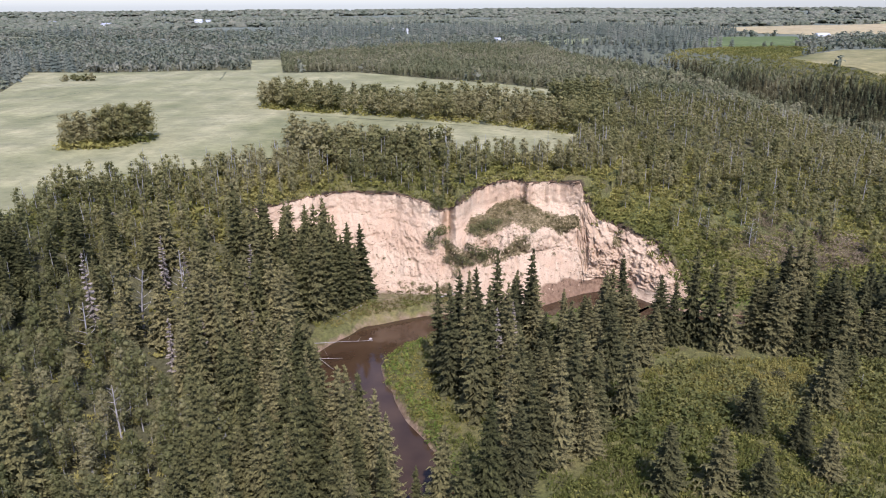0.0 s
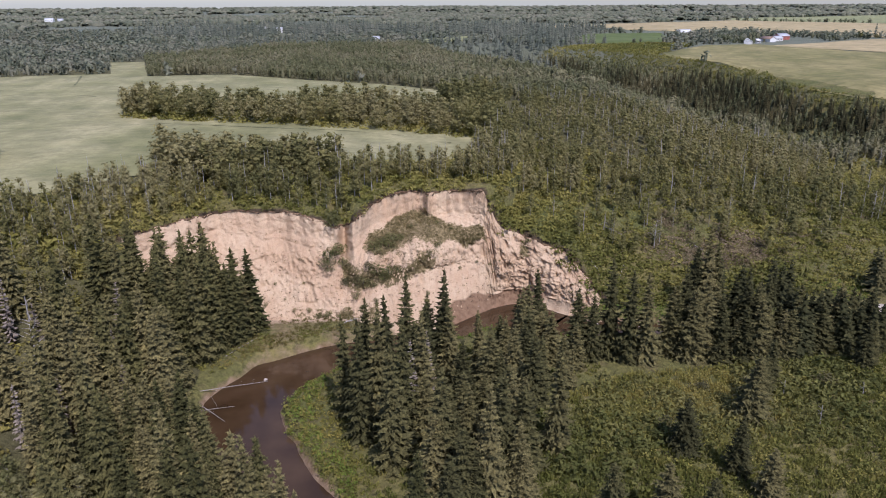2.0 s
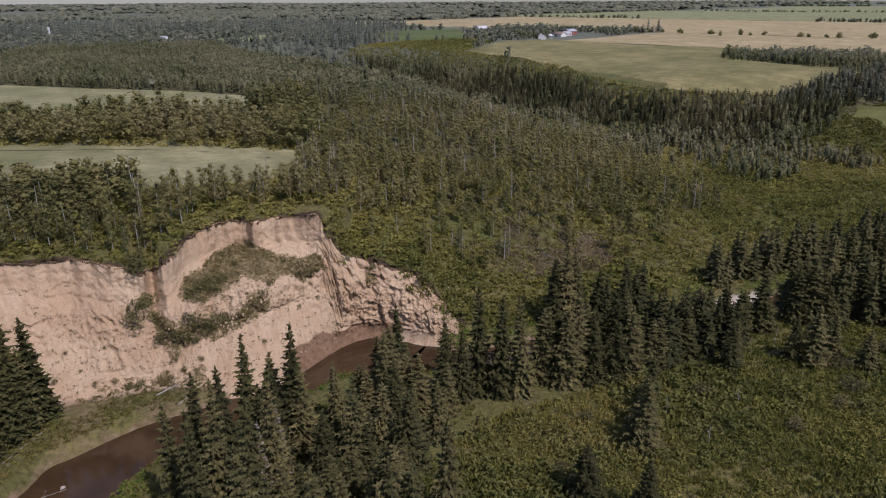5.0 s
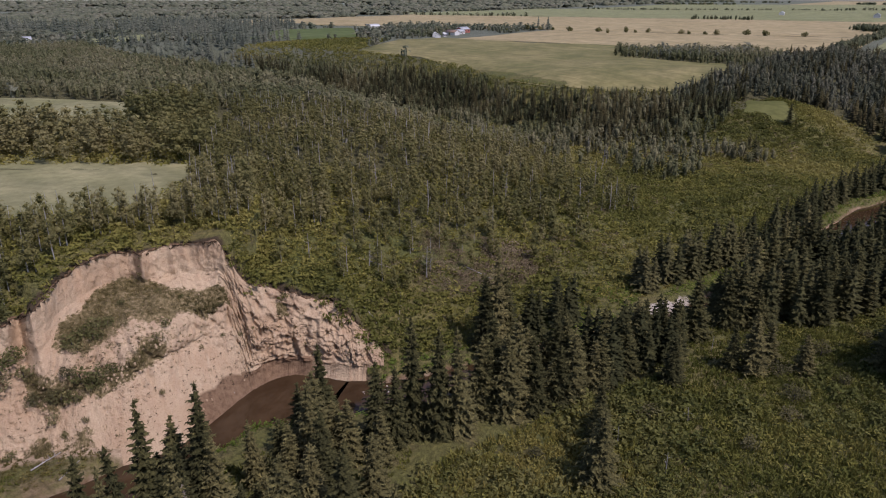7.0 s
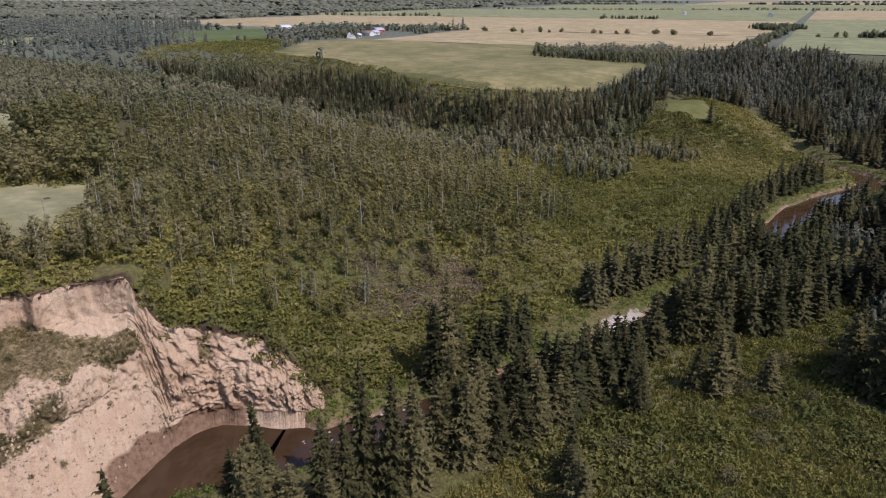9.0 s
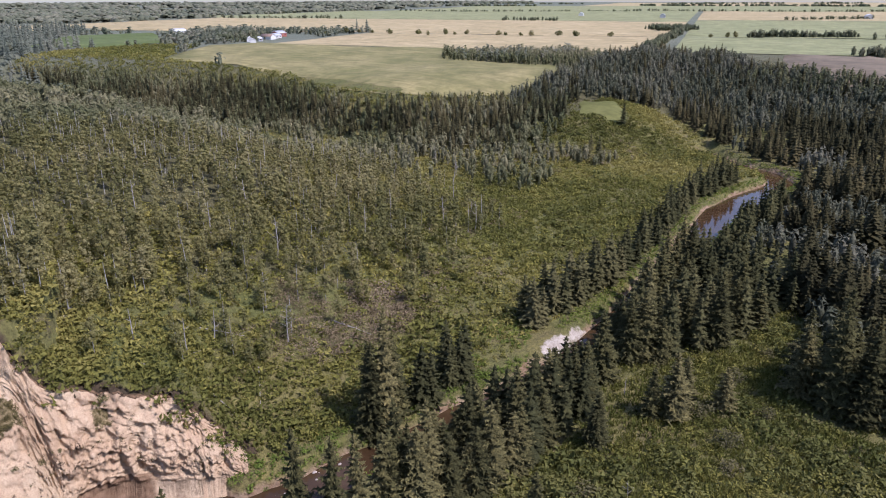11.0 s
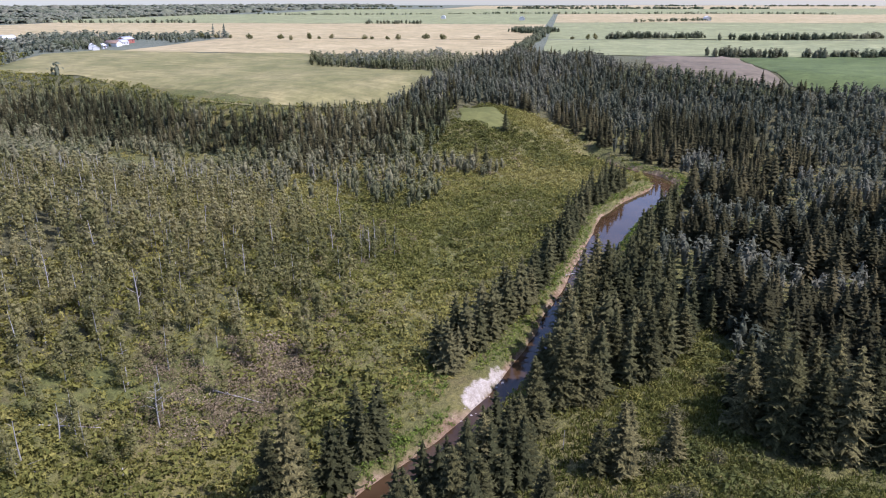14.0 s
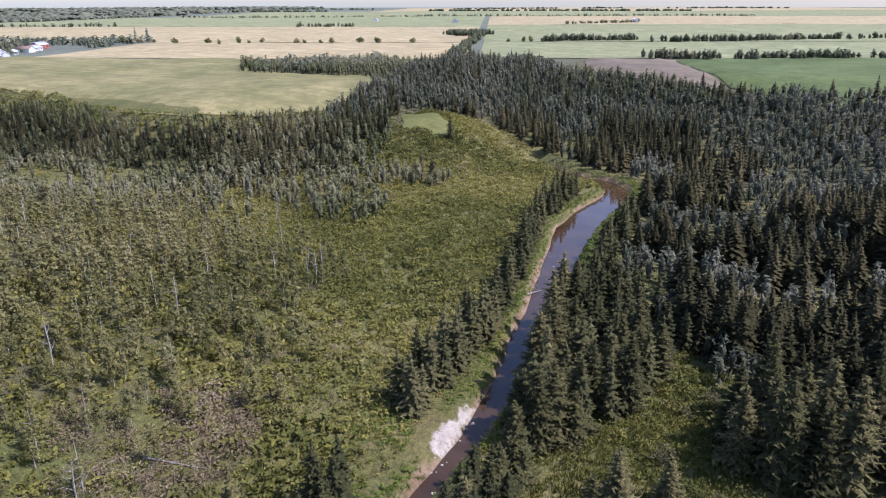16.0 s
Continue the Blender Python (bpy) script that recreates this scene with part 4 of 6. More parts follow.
def plant_things(templates, places, scale, label, category, group, sink=0.2, broad=1.0):
    """Trees that are things of their own, copied from one of each template."""
    zs = surface(places[:, 0], places[:, 1]) - sink
    firsts = {}
    for k, (x, y) in enumerate(places):
        w = rs.randint(len(templates))
        s = rs.uniform(*scale) * float(stature(x, y))
        m = pose(x, y, zs[k], rs.normal() * 1.2, rs.normal() * 1.2, rs.uniform(0, 360)) @ Matrix.Diagonal((s * broad * rs.uniform(0.88, 1.14), s * broad * rs.uniform(0.88, 1.14), s, 1))
        if w in firsts:
            ob = copy_thing(firsts[w], m)
        else:
            ob = firsts[w] = tagged(templates[w](), label, category, group)
        ob.matrix_basis = m


def makers(name, pairs, wm, cm):
    return [lambda p=p: tree_thing(name, p[0], p[1], wm, cm) for p in pairs]


def nearest(places, count):
    """The places nearest to the river bend under the cliff's foot, and the others."""
    order = np.argsort(np.hypot(places[:, 0] - 15, places[:, 1] - 75))
    return places[order[:count]], places[order[count:]]


LONE = np.array([(63, 104), (66, 107), (51, 89), (52, 83), (41, 78.5), (104, 108), (89, 113), (102, 111), (110, 109), (111, 103), (46, 95), (36, 80), (60, 101), (29, 80)], float)
TALL = np.array([(2.5, 111), (5, 118), (6, 105), (0, 106), (-2, 113), (1, 120), (9.5, 111), (4, 99), (8.5, 123), (14, 121), (11, 116.5), (27.5, 98), (29, 123.5), (15, 86), (18, 92), (73, 140.5), (76, 141.5), (71.5, 142), (34, 130), (10, 92), (46.4, 125.6), (51.8, 121.4), (49, 123), (42.5, 124), (70.5, 140.5), (60, 123.5), (63, 121.5),
                 (124, 95.6), (122.7, 90.4), (125.5, 87), (132, 85.6), (124, 82), (129, 97), (127, 92), (130, 90), (133, 93), (128, 84), (136, 88), (121, 86), (138, 94), (131, 80), (126, 77),
                 (140.6, 129), (136, 127), (144, 129.5), (149, 130), (133, 128.5), (138.5, 125.5), (146, 126), (130, 126), (155, 131), (161, 132.5), (152, 128), (158, 129.5)], float)
BEND = np.array([(117, 124), (118, 121), (120, 118), (119, 123.5), (121.5, 121), (123, 119), (116, 122), (130, 118), (132, 113), (128, 120), (135, 115), (145, 110), (140, 113), (138, 117), (142, 116.5), (126, 122), (133, 119), (148, 115), (150, 118), (145, 119),
                 (96.5, 122), (98, 120), (107, 122.5), (93.7, 123.5), (85, 120), (81, 121), (74, 120), (71, 122), (90, 122), (102, 123), (78, 123), (87, 124)], float)
HALF = np.array([(13, 103), (22, 111), (30.5, 116), (12.5, 86), (22, 126), (40, 124.5), (36, 133), (68, 109), (91, 114), (20, 101), (25, 105), (17, 108)], float)
young = np.concatenate([spread_out(rs, PENINSULA, 4.6, lambda x, y: dry(x, y) & (x > 8)), spread_out(rs, BANK_SOUTH, 2.45, dry), spread_out(rs, BANK_BEND, 3.6, dry), spread_out(rs, [(150, 124), (157, 128), (172, 128), (176, 122), (163, 108), (153, 105)], 3.8, dry), spread_out(rs, BANK_NORTH_A, 2.9, dry)])
old = np.concatenate([np.array([(-3, 72), (1.5, 74), (-8, 72), (5, 79), (-13, 82), (-12.4, 86.6), (-16.7, 89.5), (-4.5, 74.3), (-18.9, 88.2), (-10.5, 81), (-15, 85), (-8.5, 77), (-13.5, 90), (-2, 78)], float), spread_out(rs, HILLSIDE_WEST, 3.9, lambda x, y: under_brow(x, y) & (rs.rand(len(x)) < np.where((x < -33) & (y < 98), 0.10, np.where(x < -46, 0.5, 1.0))))])
CLUSTER = np.array([(-34, 141), (-31, 143), (-28, 141), (-30, 146), (-26, 144), (-33, 147), (-23, 146), (-25, 148), (-21, 146), (-28, 148), (-36, 145), (-37, 149), (-32, 149.5), (-22.5, 143.5), (-30, 138), (-27, 137.5), (-34, 136), (-39, 142), (-41, 147), (-38, 138), (-20, 147.5), (-24.5, 141.5), (-23.5, 149.5), (-22, 145), (-27.5, 144.5), (-25.7, 146), (-26.2, 142.2), (-33, 144), (-29.5, 143.5), (-27, 146.5), (-31, 140.5), (-35, 141), (-36, 147.5), (-33.5, 138.5), (-40, 144.5), (-26.5, 139.5), (-28.5, 135)], float)
HI = makers("spruce_tree", SPRUCE_HI, BARK_DARK, NEEDLE_RIVER)
plant_things(HI, TALL[TALL[:, 0] < 100], (0.92, 1.08), "tall dark green spruce with drooping shaggy boughs", "tree", "riverside spruces")
plant_things(HI, TALL[TALL[:, 0] >= 100], (0.78, 0.98), "broad shaggy dark spruce beside the clearing", "tree", "riverside spruces", 0.2, 1.5)
plant_things(HI, BEND, (0.56, 0.78), "broad dark green spruce by the river bend", "tree", "riverside spruces", 0.2, 1.65)
plant_things(HI, HALF, (0.5, 0.64), "half-grown green spruce among taller ones", "tree", "riverside spruces", 0.2, 1.3)
WEST = makers("spruce_tree", SPRUCE_HI, BARK_DARK, NEEDLE)
plant_things(WEST, CLUSTER[CLUSTER[:, 0] < -25.5], (1.02, 1.3), "tall dark green spruce at the foot of the clay cliff", "tree", "riverside spruces")
plant_things(WEST, CLUSTER[CLUSTER[:, 0] >= -25.5], (0.72, 0.98), "dark green spruce at the foot of the clay cliff", "tree", "riverside spruces", 0.2, 1.1)
near, rest_y = nearest(young, 78)
plant_things(HI, near, (0.5, 0.84), "half-grown green spruce near the river", "tree", "riverside spruces", 0.2, 1.5)
order = np.argsort(np.hypot(old[:, 0] + 22, old[:, 1] - 84))
near, rest = old[order[:84]], old[order[84:]]
plant_things(WEST, near, (0.64, 1.08), "tall dark green spruce with drooping shaggy boughs", "tree", "hillside spruces")
plant_things(HI, LONE, (0.42, 0.68), "small dark green spruce standing alone in grass", "tree", "lone spruces", 0.2, 1.6)
valley = np.array([(216, 269), (233, 291), (238, 270), (224, 315), (255, 215), (258, 219), (262, 214), (298, 224), (252, 209), (268, 222), (247, 214), (397, 227), (397, 118)], float)
bank_s = spread_out(rs, [(144, 130.5), (150, 124), (164, 120), (176, 127), (205, 130), (240, 134), (240, 136.5), (205, 134.8), (178, 132), (160, 131.8)], 3.0, dry)
rest_y = np.concatenate([rest_y, spread_out(rs, BANK_NORTH_B, 2.7, lambda x, y: dry(x, y) & (fbm(x, y, 9, 109, 2) > 0.24)), bank_s, valley])
he = spread_out(rs, HILLSIDE_EAST, 3.5, lambda x, y: dry(x, y) & (fbm(x, y, 22, 79, 3) < 0.50) & (rs.rand(len(x)) < np.where(toe_gap(x, y) > 55, 0.16, 0.85)))
de = np.hypot(he[:, 0] - 30, he[:, 1] - 95)
high = to_line(he[:, 0], he[:, 1], BROW)[0] < 42
high |= ~inside(he[:, 0], he[:, 1], BROW)
fb = spread_out(rs, FAR_BANK, 3.9, lambda x, y: (fbm(x, y, 30, 77, 2) > 0.36) & (land(x, y) < 13.5))
stuff("spruce_forest", "dense dark spruce forest on the valley sides", "forest", NEEDLE_SHADED,
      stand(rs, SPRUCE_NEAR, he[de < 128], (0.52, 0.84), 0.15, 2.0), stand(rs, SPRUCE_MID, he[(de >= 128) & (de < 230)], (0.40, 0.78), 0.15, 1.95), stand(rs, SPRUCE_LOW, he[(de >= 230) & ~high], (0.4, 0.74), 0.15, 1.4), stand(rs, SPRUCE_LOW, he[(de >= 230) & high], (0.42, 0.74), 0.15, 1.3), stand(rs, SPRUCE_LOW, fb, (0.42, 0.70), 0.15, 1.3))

stuff("hillside_spruces", "dense shaggy spruces on the steep bank", "forest", NEEDLE_STAND, stand(rs, [t[1] for t in SPRUCE_HI], rest, (0.62, 1.12), 0.15, 1.1))
stuff("closing_woods", "spruce woods on both sides of the lower valley", "forest", NEEDLE_SHADED, stand(rs, SPRUCE_LOW, spread_out(rs, [(-120, 62), (-38, 58), (-8, 64), (118, 48), (150, 20), (190, -40), (240, -42), (230, -110), (-140, -110), (-140, 30)], 9, lambda x, y: dry(x, y) & ((x < 0) | (x > 40) | (rs.rand(len(x)) < 0.4))), (0.5, 1.0), 0.15, 1.25))
stuff("young_spruces", "half-grown green spruces lining the river", "trees", YOUNG_NEEDLE, stand(rs, SPRUCE_NEAR, rest_y, (0.44, 0.76), 0.15, 1.6))

# broad-leaved woods
belt, slope = spread_out(rs, BELT, 2.9, off_tongue), spread_out(rs, UPLAND, 3.1, lambda x, y: rising(x, y) & off_tongue(x, y) & (fbm(x, y, 13, 115, 2) > 0.2))
copse = spread_out(rs, COPSE_WEST, 2.7)
aspens = np.concatenate([belt, slope[np.hypot(slope[:, 0], slope[:, 1] - 60) < 200], copse])
near, rest = nearest(aspens, 285)
plant_things(makers("aspen_tree", ASPEN_HI, BARK_PALE, LEAF), near, (0.44, 0.76), "slender pale-trunked aspen with grey-green leaves", "tree", "aspens", 0.2, 1.1)
far = slope[np.hypot(slope[:, 0], slope[:, 1] - 60) >= 200]
far = far[(rs.rand(len(far)) < 0.75) | (np.hypot(far[:, 0], far[:, 1] - 60) < 300)]
df = np.hypot(far[:, 0], far[:, 1] - 60)
GROVE_B = [(-44, 184), (-46, 200), (-38, 206), (-20, 203), (-8, 196), (2, 188), (-10, 180)]
ISLAND = [(-112, 196), (-113, 206), (-104, 216), (-92, 216), (-88, 208), (-98, 198)]
islands = np.concatenate([spread_out(rs, [(-90, 136), (-90, 156), (-66, 170), (-56, 156), (-46, 155), (-44, 144), (-60, 137), (-74, 136)], 3.0)])
mid = np.concatenate([rest, far[df < 250], islands])
low = np.concatenate([far[df >= 250], spread_out(rs, VALLEY_FLOOR, 4.4, lambda x, y: dry(x, y) & (y > 205) & (x < 262) & (fbm(x, y, 22, 101, 2) > 0.42)), spread_out(rs, [(358, 388), (360, 344), (370, 296), (408, 302), (446, 318), (442, 350), (400, 424)], 4.2),
                      spread_out(rs, [(395, 118), (420, 165), (440, 210), (415, 225), (390, 180), (380, 130)], 4.0)])
east = spread_out(rs, HILLSIDE_EAST, 3.3, lambda x, y: dry(x, y) & (((toe_gap(x, y) > 45) & (rs.rand(len(x)) < 0.95)) | (fbm(x, y, 22, 79, 3) >= np.where(toe_gap(x, y) > 45, 0.47, 0.55))))
close = np.hypot(mid[:, 0] - 30, mid[:, 1] - 95) < 112
stuff("aspen_trunks", "thin pale aspen trunks in dense woods", "trunks", BARK_PALE, stand(rs, POLE, mid[rs.rand(len(mid)) < np.where((mid[:, 0] > 44) & (mid[:, 1] < 235), 0.22, 0.6)], (0.5, 0.95)))
stuff("upland_woods", "grey-green aspen woods on the far upland", "woods", UPLAND_LEAF, stand(rs, ASPEN_LOW, low, (0.52, 0.86), 0.15, 1.3), stand(rs, ASPEN_LOW, spread_out(rs, FAR_BANK, 3.3, lambda x, y: land(x, y) < 15), (0.5, 0.82), 0.15, 1.1), stand(rs, ASPEN_LOW, spread_out(rs, FAR_BANK, 3.0, lambda x, y: (land(x, y) >= 15) & (land(x, y) < 19)), (0.3, 0.5), 0.15, 1.3))
stuff("aspen_woods", "dense grey-green aspen woods on the upland", "woods", LEAF_STUFF, stand(rs, [t[1] for t in ASPEN_FINE], mid[close], (0.42, 0.74), 0.15, 1.12), stand(rs, [t[1] for t in ASPEN_MID], mid[~close], (0.44, 0.76), 0.15, 1.15), stand(rs, [t[1] for t in ASPEN_MID], spread_out(rs, GROVE_B, 2.7), (0.74, 1.0), 0.15, 1.4), stand(rs, [t[1] for t in ASPEN_FINE], spread_out(rs, [(-113, 198), (-113, 205), (-107, 211), (-103, 206), (-104, 198)], 2.2), (0.6, 0.95), 0.15, 1.4), stand(rs, [t[1] for t in ASPEN_FINE], spread_out(rs, [(-102, 199), (-102, 213), (-94, 217), (-88, 210), (-95, 200)], 2.4), (0.9, 1.3), 0.15, 1.3), stand(rs, [t[1] for t in ASPEN_MID], spread_out(rs, GROVE, 2.8, lambda x, y: fbm(x, y, 10, 111, 2) > 0.3), (0.5, 1.05), 0.15, 1.3))
stuff("hillside_aspens", "grey-green aspens among spruces on the far hillside", "woods", HILL_SHADE_LEAF, stand(rs, ASPEN_LOW, east, (0.5, 0.95), 0.15, 1.15))
# These poplars are shaded by their dark olive leaf colour itself.
stuff("poplar_clumps", "rounded dark olive poplars among spruces beside the clearing", "woods", foliage("shaded_poplar_leaves", (0.052, 0.053, 0.024), (0.076, 0.075, 0.033), (0.112, 0.104, 0.050), False, 0.25),
      stand(rs, ASPEN_LOW, spread_out(rs, [(140, 92), (152, 100), (168, 108), (182, 100), (176, 82), (160, 70), (140, 74)], 6.5, dry), (0.45, 0.75), 0.15, 1.5))
BARE_FOOT = [(-30, 153), (-30, 130), (-20, 130), (0, 141), (14, 143), (26, 152), (34, 156), (44, 156), (52, 147), (40, 146), (20, 140)]
BROWN = [(66, 161), (80, 178), (91, 177), (104, 168), (99, 159), (90, 155.5), (76, 157)]


def no_brush(x, y):
    return ~inside(x, y, BROWN) | (rs.rand(len(x)) < 0.3)


thicket = np.concatenate([spread_out(rs, VALLEY_FLOOR, 1.7, lambda x, y: dry(x, y) & ((y < 285) | (rs.rand(len(x)) < 0.15)) & ~inside(x, y, SANDBAR) & no_brush(x, y)),
                          spread_out(rs, UPLAND, 1.75, lambda x, y: no_brush(x, y) & (toe_gap(x, y) < 70) & (y < 260) & ((x > 52) | (y > 171)))])
stuff("shrub_thicket", "low green willow and rose shrubs on the valley floor", "shrubs", SHRUB_LEAF,
      stand(rs, BUSH, thicket, (0.6, 1.6)),
      stand(rs, BUSH, spread_out(rs, [(51, 148), (55, 170), (76, 166), (82, 147), (64, 144)], 1.5, lambda x, y: dry(x, y) & off_cliff(x, y)), (0.5, 1.3)),
      stand(rs, BUSH, spread_out(rs, [(33.2, 161), (33, 170), (36, 177), (43, 169), (41, 161)], 1.15), (0.7, 1.5)),
      stand(rs, BUSH, spread_out(rs, [(33, 168), (36, 192), (54, 196), (60, 172), (50, 158), (38, 163)], 1.6, lambda x, y: off_cliff(x, y) & ~inside(x, y, SCAR)), (0.5, 1.5)),
      stand(rs, BUSH, spread_out(rs, [(90, 156), (150, 162), (186, 189), (202, 220), (190, 224), (174, 198), (146, 175), (106, 165)], 2.0, no_brush), (0.5, 1.4)),
      stand(rs, BUSH_FINE, spread_out(rs, MEADOW_NEAR, 2.1, lambda x, y: dry(x, y) & (fbm(x, y, 9, 83, 2) > 0.42)), (0.45, 1.5)),
      stand(rs, BUSH, spread_out(rs, [(150, 131), (158, 112), (168, 122), (176, 127), (200, 130), (240, 134), (286, 140), (286, 146), (262, 141), (230, 141), (200, 138), (170, 133.5)], 2.2, dry), (0.4, 0.9)),
      stand(rs, BUSH_FINE, spread_out(rs, [(140, 100), (150, 105), (158, 108), (170, 124), (166, 130), (150, 131), (138, 122)], 1.8, dry), (0.5, 1.4)),
      stand(rs, BUSH, spread_out(rs, [(284, 228), (288, 246), (300, 258), (316, 252), (328, 234), (324, 220), (300, 218)], 2.0, dry), (0.5, 1.2)),
      stand(rs, BUSH, spread_out(rs, FAR_BANK, 3.0, lambda x, y: land(x, y) > 15), (0.9, 1.9)),
      stand(rs, BUSH, spread_out(rs, BELT, 3.0, lambda x, y: (y < 190) | (x < -12)), (0.7, 1.4)), stand(rs, BUSH, spread_out(rs, [(-14, 200), (2, 182), (34, 182), (38, 206), (33, 204), (26, 192), (4, 194)], 1.5), (0.7, 1.5)), stand(rs, BUSH, spread_out(rs, COPSE_WEST, 3.0), (0.7, 1.6)),
      stand(rs, BUSH, spread_out(rs, GROVE, 2.6), (1.2, 2.2)), stand(rs, BUSH, spread_out(rs, GROVE_B, 2.4), (1.2, 2.2)), stand(rs, BUSH, spread_out(rs, ISLAND, 1.8), (1.4, 2.6)),
      stand(rs, BUSH, spread_out(rs, [(-90, 132), (-90, 160), (-66, 176), (-40, 186), (-30, 174), (-42, 160), (-58, 151), (-70, 130)], 2.2), (1.0, 2.2)),
      stand(rs, BUSH, spread_out(rs, [(-62, 136), (-58, 151), (-44, 157), (-35, 151), (-40, 138)], 1.9), (0.8, 1.9)),
      stand(rs, BUSH, spread_out(rs, [(262, 160), (274, 152), (298, 165), (308, 182), (330, 214), (332, 226), (322, 250), (314, 222), (298, 200), (288, 182)], 2.0, dry), (0.6, 1.6)), stand(rs, BUSH, spread_out(rs, HILLSIDE_WEST, 4.2, dry), (0.7, 1.5)))
BRUSH = [leaf_cloud(rs, [(0, 0, 0.6), (0.6, 0.2, 0.7), (-0.5, 0.4, 0.6)], [0.8, 0.7, 0.7], 44, 0.15) for _ in range(3)]
stuff("dry_brush", "brown leafless brush on the valley slope", "brush", DRY_TWIG,
      stand(rs, BRUSH, spread_out(rs, BROWN, 1.1, lambda x, y: fbm(x, y, 6, 103, 2) > 0.3), (0.7, 1.4)),
      stand(rs, BRUSH, spread_out(rs, [(56, 150), (60, 168), (110, 182), (180, 215), (190, 200), (150, 168), (110, 155)], 2.6, lambda x, y: fbm(x, y, 8, 104, 2) > 0.56), (0.7, 1.3)),
      stand(rs, BRUSH, spread_out(rs, [(196, 225), (200, 262), (232, 258), (262, 232), (290, 215), (280, 200), (240, 205)], 3.2, lambda x, y: fbm(x, y, 9, 105, 2) > 0.5), (0.9, 1.6)))
brow_edge = spread_out(rs, [(-84, 146), (-56, 150), (-41, 156), (-29, 167), (-14, 165), (-2, 154), (8, 164), (14, 170), (26, 166), (31, 156), (44, 156), (54, 150), (66, 158), (60, 172), (36, 182), (13, 184), (-14, 178), (-40, 172), (-84, 160)], 1.7,
                       lambda x, y: off_cliff(x, y) & ~inside(x, y, TOE) & (fbm(x, y, 7, 95, 2) > 0.3))
stuff("brow_thicket", "dense shrubs and young aspens along the cliff edge", "shrubs", SHRUB_LEAF, stand(rs, BUSH, brow_edge, (0.45, 1.5)))
sod = foliage("torn_sod", (0.030, 0.022, 0.015), (0.050, 0.036, 0.024), (0.075, 0.060, 0.034), False, 0.05)
ROOTS = [leaf_cloud(rs, [(0, 0, 0.0), (0.3, 0.1, -0.2), (-0.3, 0.1, -0.15)], [0.38, 0.32, 0.32], 18, 0.16) for _ in range(3)]
edge = FACE[::2, 0, :2][rs.rand(len(FACE[::2])) < 0.55]
stuff("turf_edge", "dark torn sod and roots overhanging the cliff", "turf", sod, stand(rs, ROOTS, edge, (0.5, 1.0), -0.02))
# the sod itself: an uneven dark lip that juts out over the clay
lip_n = len(FACE)
lip_out = (FACE[:, 20, :2] - FACE[:, 0, :2])
lip_out /= np.linalg.norm(lip_out, axis=1)[:, None]
lip_s = FACE_S[:, 0]
jut = 1.2 * np.clip(fbm(lip_s, lip_s * 0, 1.3, 71, 3) - 0.42, 0, 1)
thick = 0.04 + 1.3 * np.clip(fbm(lip_s, lip_s * 0, 1.9, 73, 4) - 0.42, 0, 1)
lip_rows = [np.c_[FACE[:, 0, :2] - lip_out * 1.2, FACE[:, 0, 2] - 0.10], np.c_[FACE[:, 0, :2] + lip_out * jut[:, None] * 0.7, FACE[:, 0, 2] + 0.05], np.c_[FACE[:, 0, :2] + lip_out * jut[:, None], FACE[:, 0, 2] - 0.05],
            np.c_[FACE[:, 0, :2] + lip_out * (jut * 0.6 + 0.1)[:, None], FACE[:, 0, 2] - thick], np.c_[FACE[:, 0, :2] - lip_out * 0.5, FACE[:, 0, 2] - thick - 0.3]]
lip_c = np.concatenate(lip_rows)
lip_f = np.concatenate([np.stack([np.arange(lip_n - 1) + k * lip_n, np.arange(lip_n - 1) + (k + 1) * lip_n, np.arange(1, lip_n) + (k + 1) * lip_n, np.arange(1, lip_n) + k * lip_n], 1) for k in range(4)])
sod_earth = Mat("sod_earth", 0.95, 0.1)
sod_earth.colour(sod_earth.ramp(sod_earth.noise(2.2, 6, 0.7), (0.35, (0.060, 0.038, 0.022)), (0.65, (0.20, 0.125, 0.072))))
tagged(new("sod_lip", mesh_from("sod_lip", lip_c, lip_f, [sod_earth.m])), "dark root-bound soil lip along the cliff's brow", "soil", kind="structure")
tuft_at = rs.choice(len(fp), 3000, p=(lambda q: q / q.sum())(np.clip(veg - 0.42, 0, 1) ** 1.0 + 0.004 * (fv > 0.2)))
stuff("cliff_tufts", "sparse grass tufts and weeds on slumped clay", "grass", foliage("dry_cliff_weeds", (0.105, 0.088, 0.036), (0.165, 0.134, 0.058), (0.27, 0.21, 0.10), False, 0.25), stand(rs, WEED, fp[tuft_at, :2], (0.16, 0.46), 0.05))
CLOD = [lump_crown(rs, 0.5, 0.36, 5, [(-0.3, 0.8), (0.55, 0.9)]) for _ in range(4)]
clod_at = rs.choice(len(fp), 1500, p=(lambda q: q / q.sum())(smooth(0.25, 0.9, fv) * (0.15 + (fbm(fu, fv * 30, 7, 75, 2) > 0.52)) * (1 - 0.7 * (fu > 2) * (fv < 0.6))))
stuff("clay_clods", "fallen clay clods lying on the cliff face", "clods", clay.m, stand(rs, CLOD, fp[clod_at, :2], (0.15, 0.62), 0.02))
sod_at = rs.choice(len(fp), 1000, p=(lambda q: q / q.sum())(smooth(0.3, 0.8, fv) * (fu < 46) * (0.1 + (fbm(fu, fv * 30, 9, 77, 2) > 0.5))))
stuff("sod_clods", "dark sod clumps fallen down the cliff", "clods", sod, stand(rs, ROOTS, fp[sod_at, :2], (0.2, 0.55), -0.03))


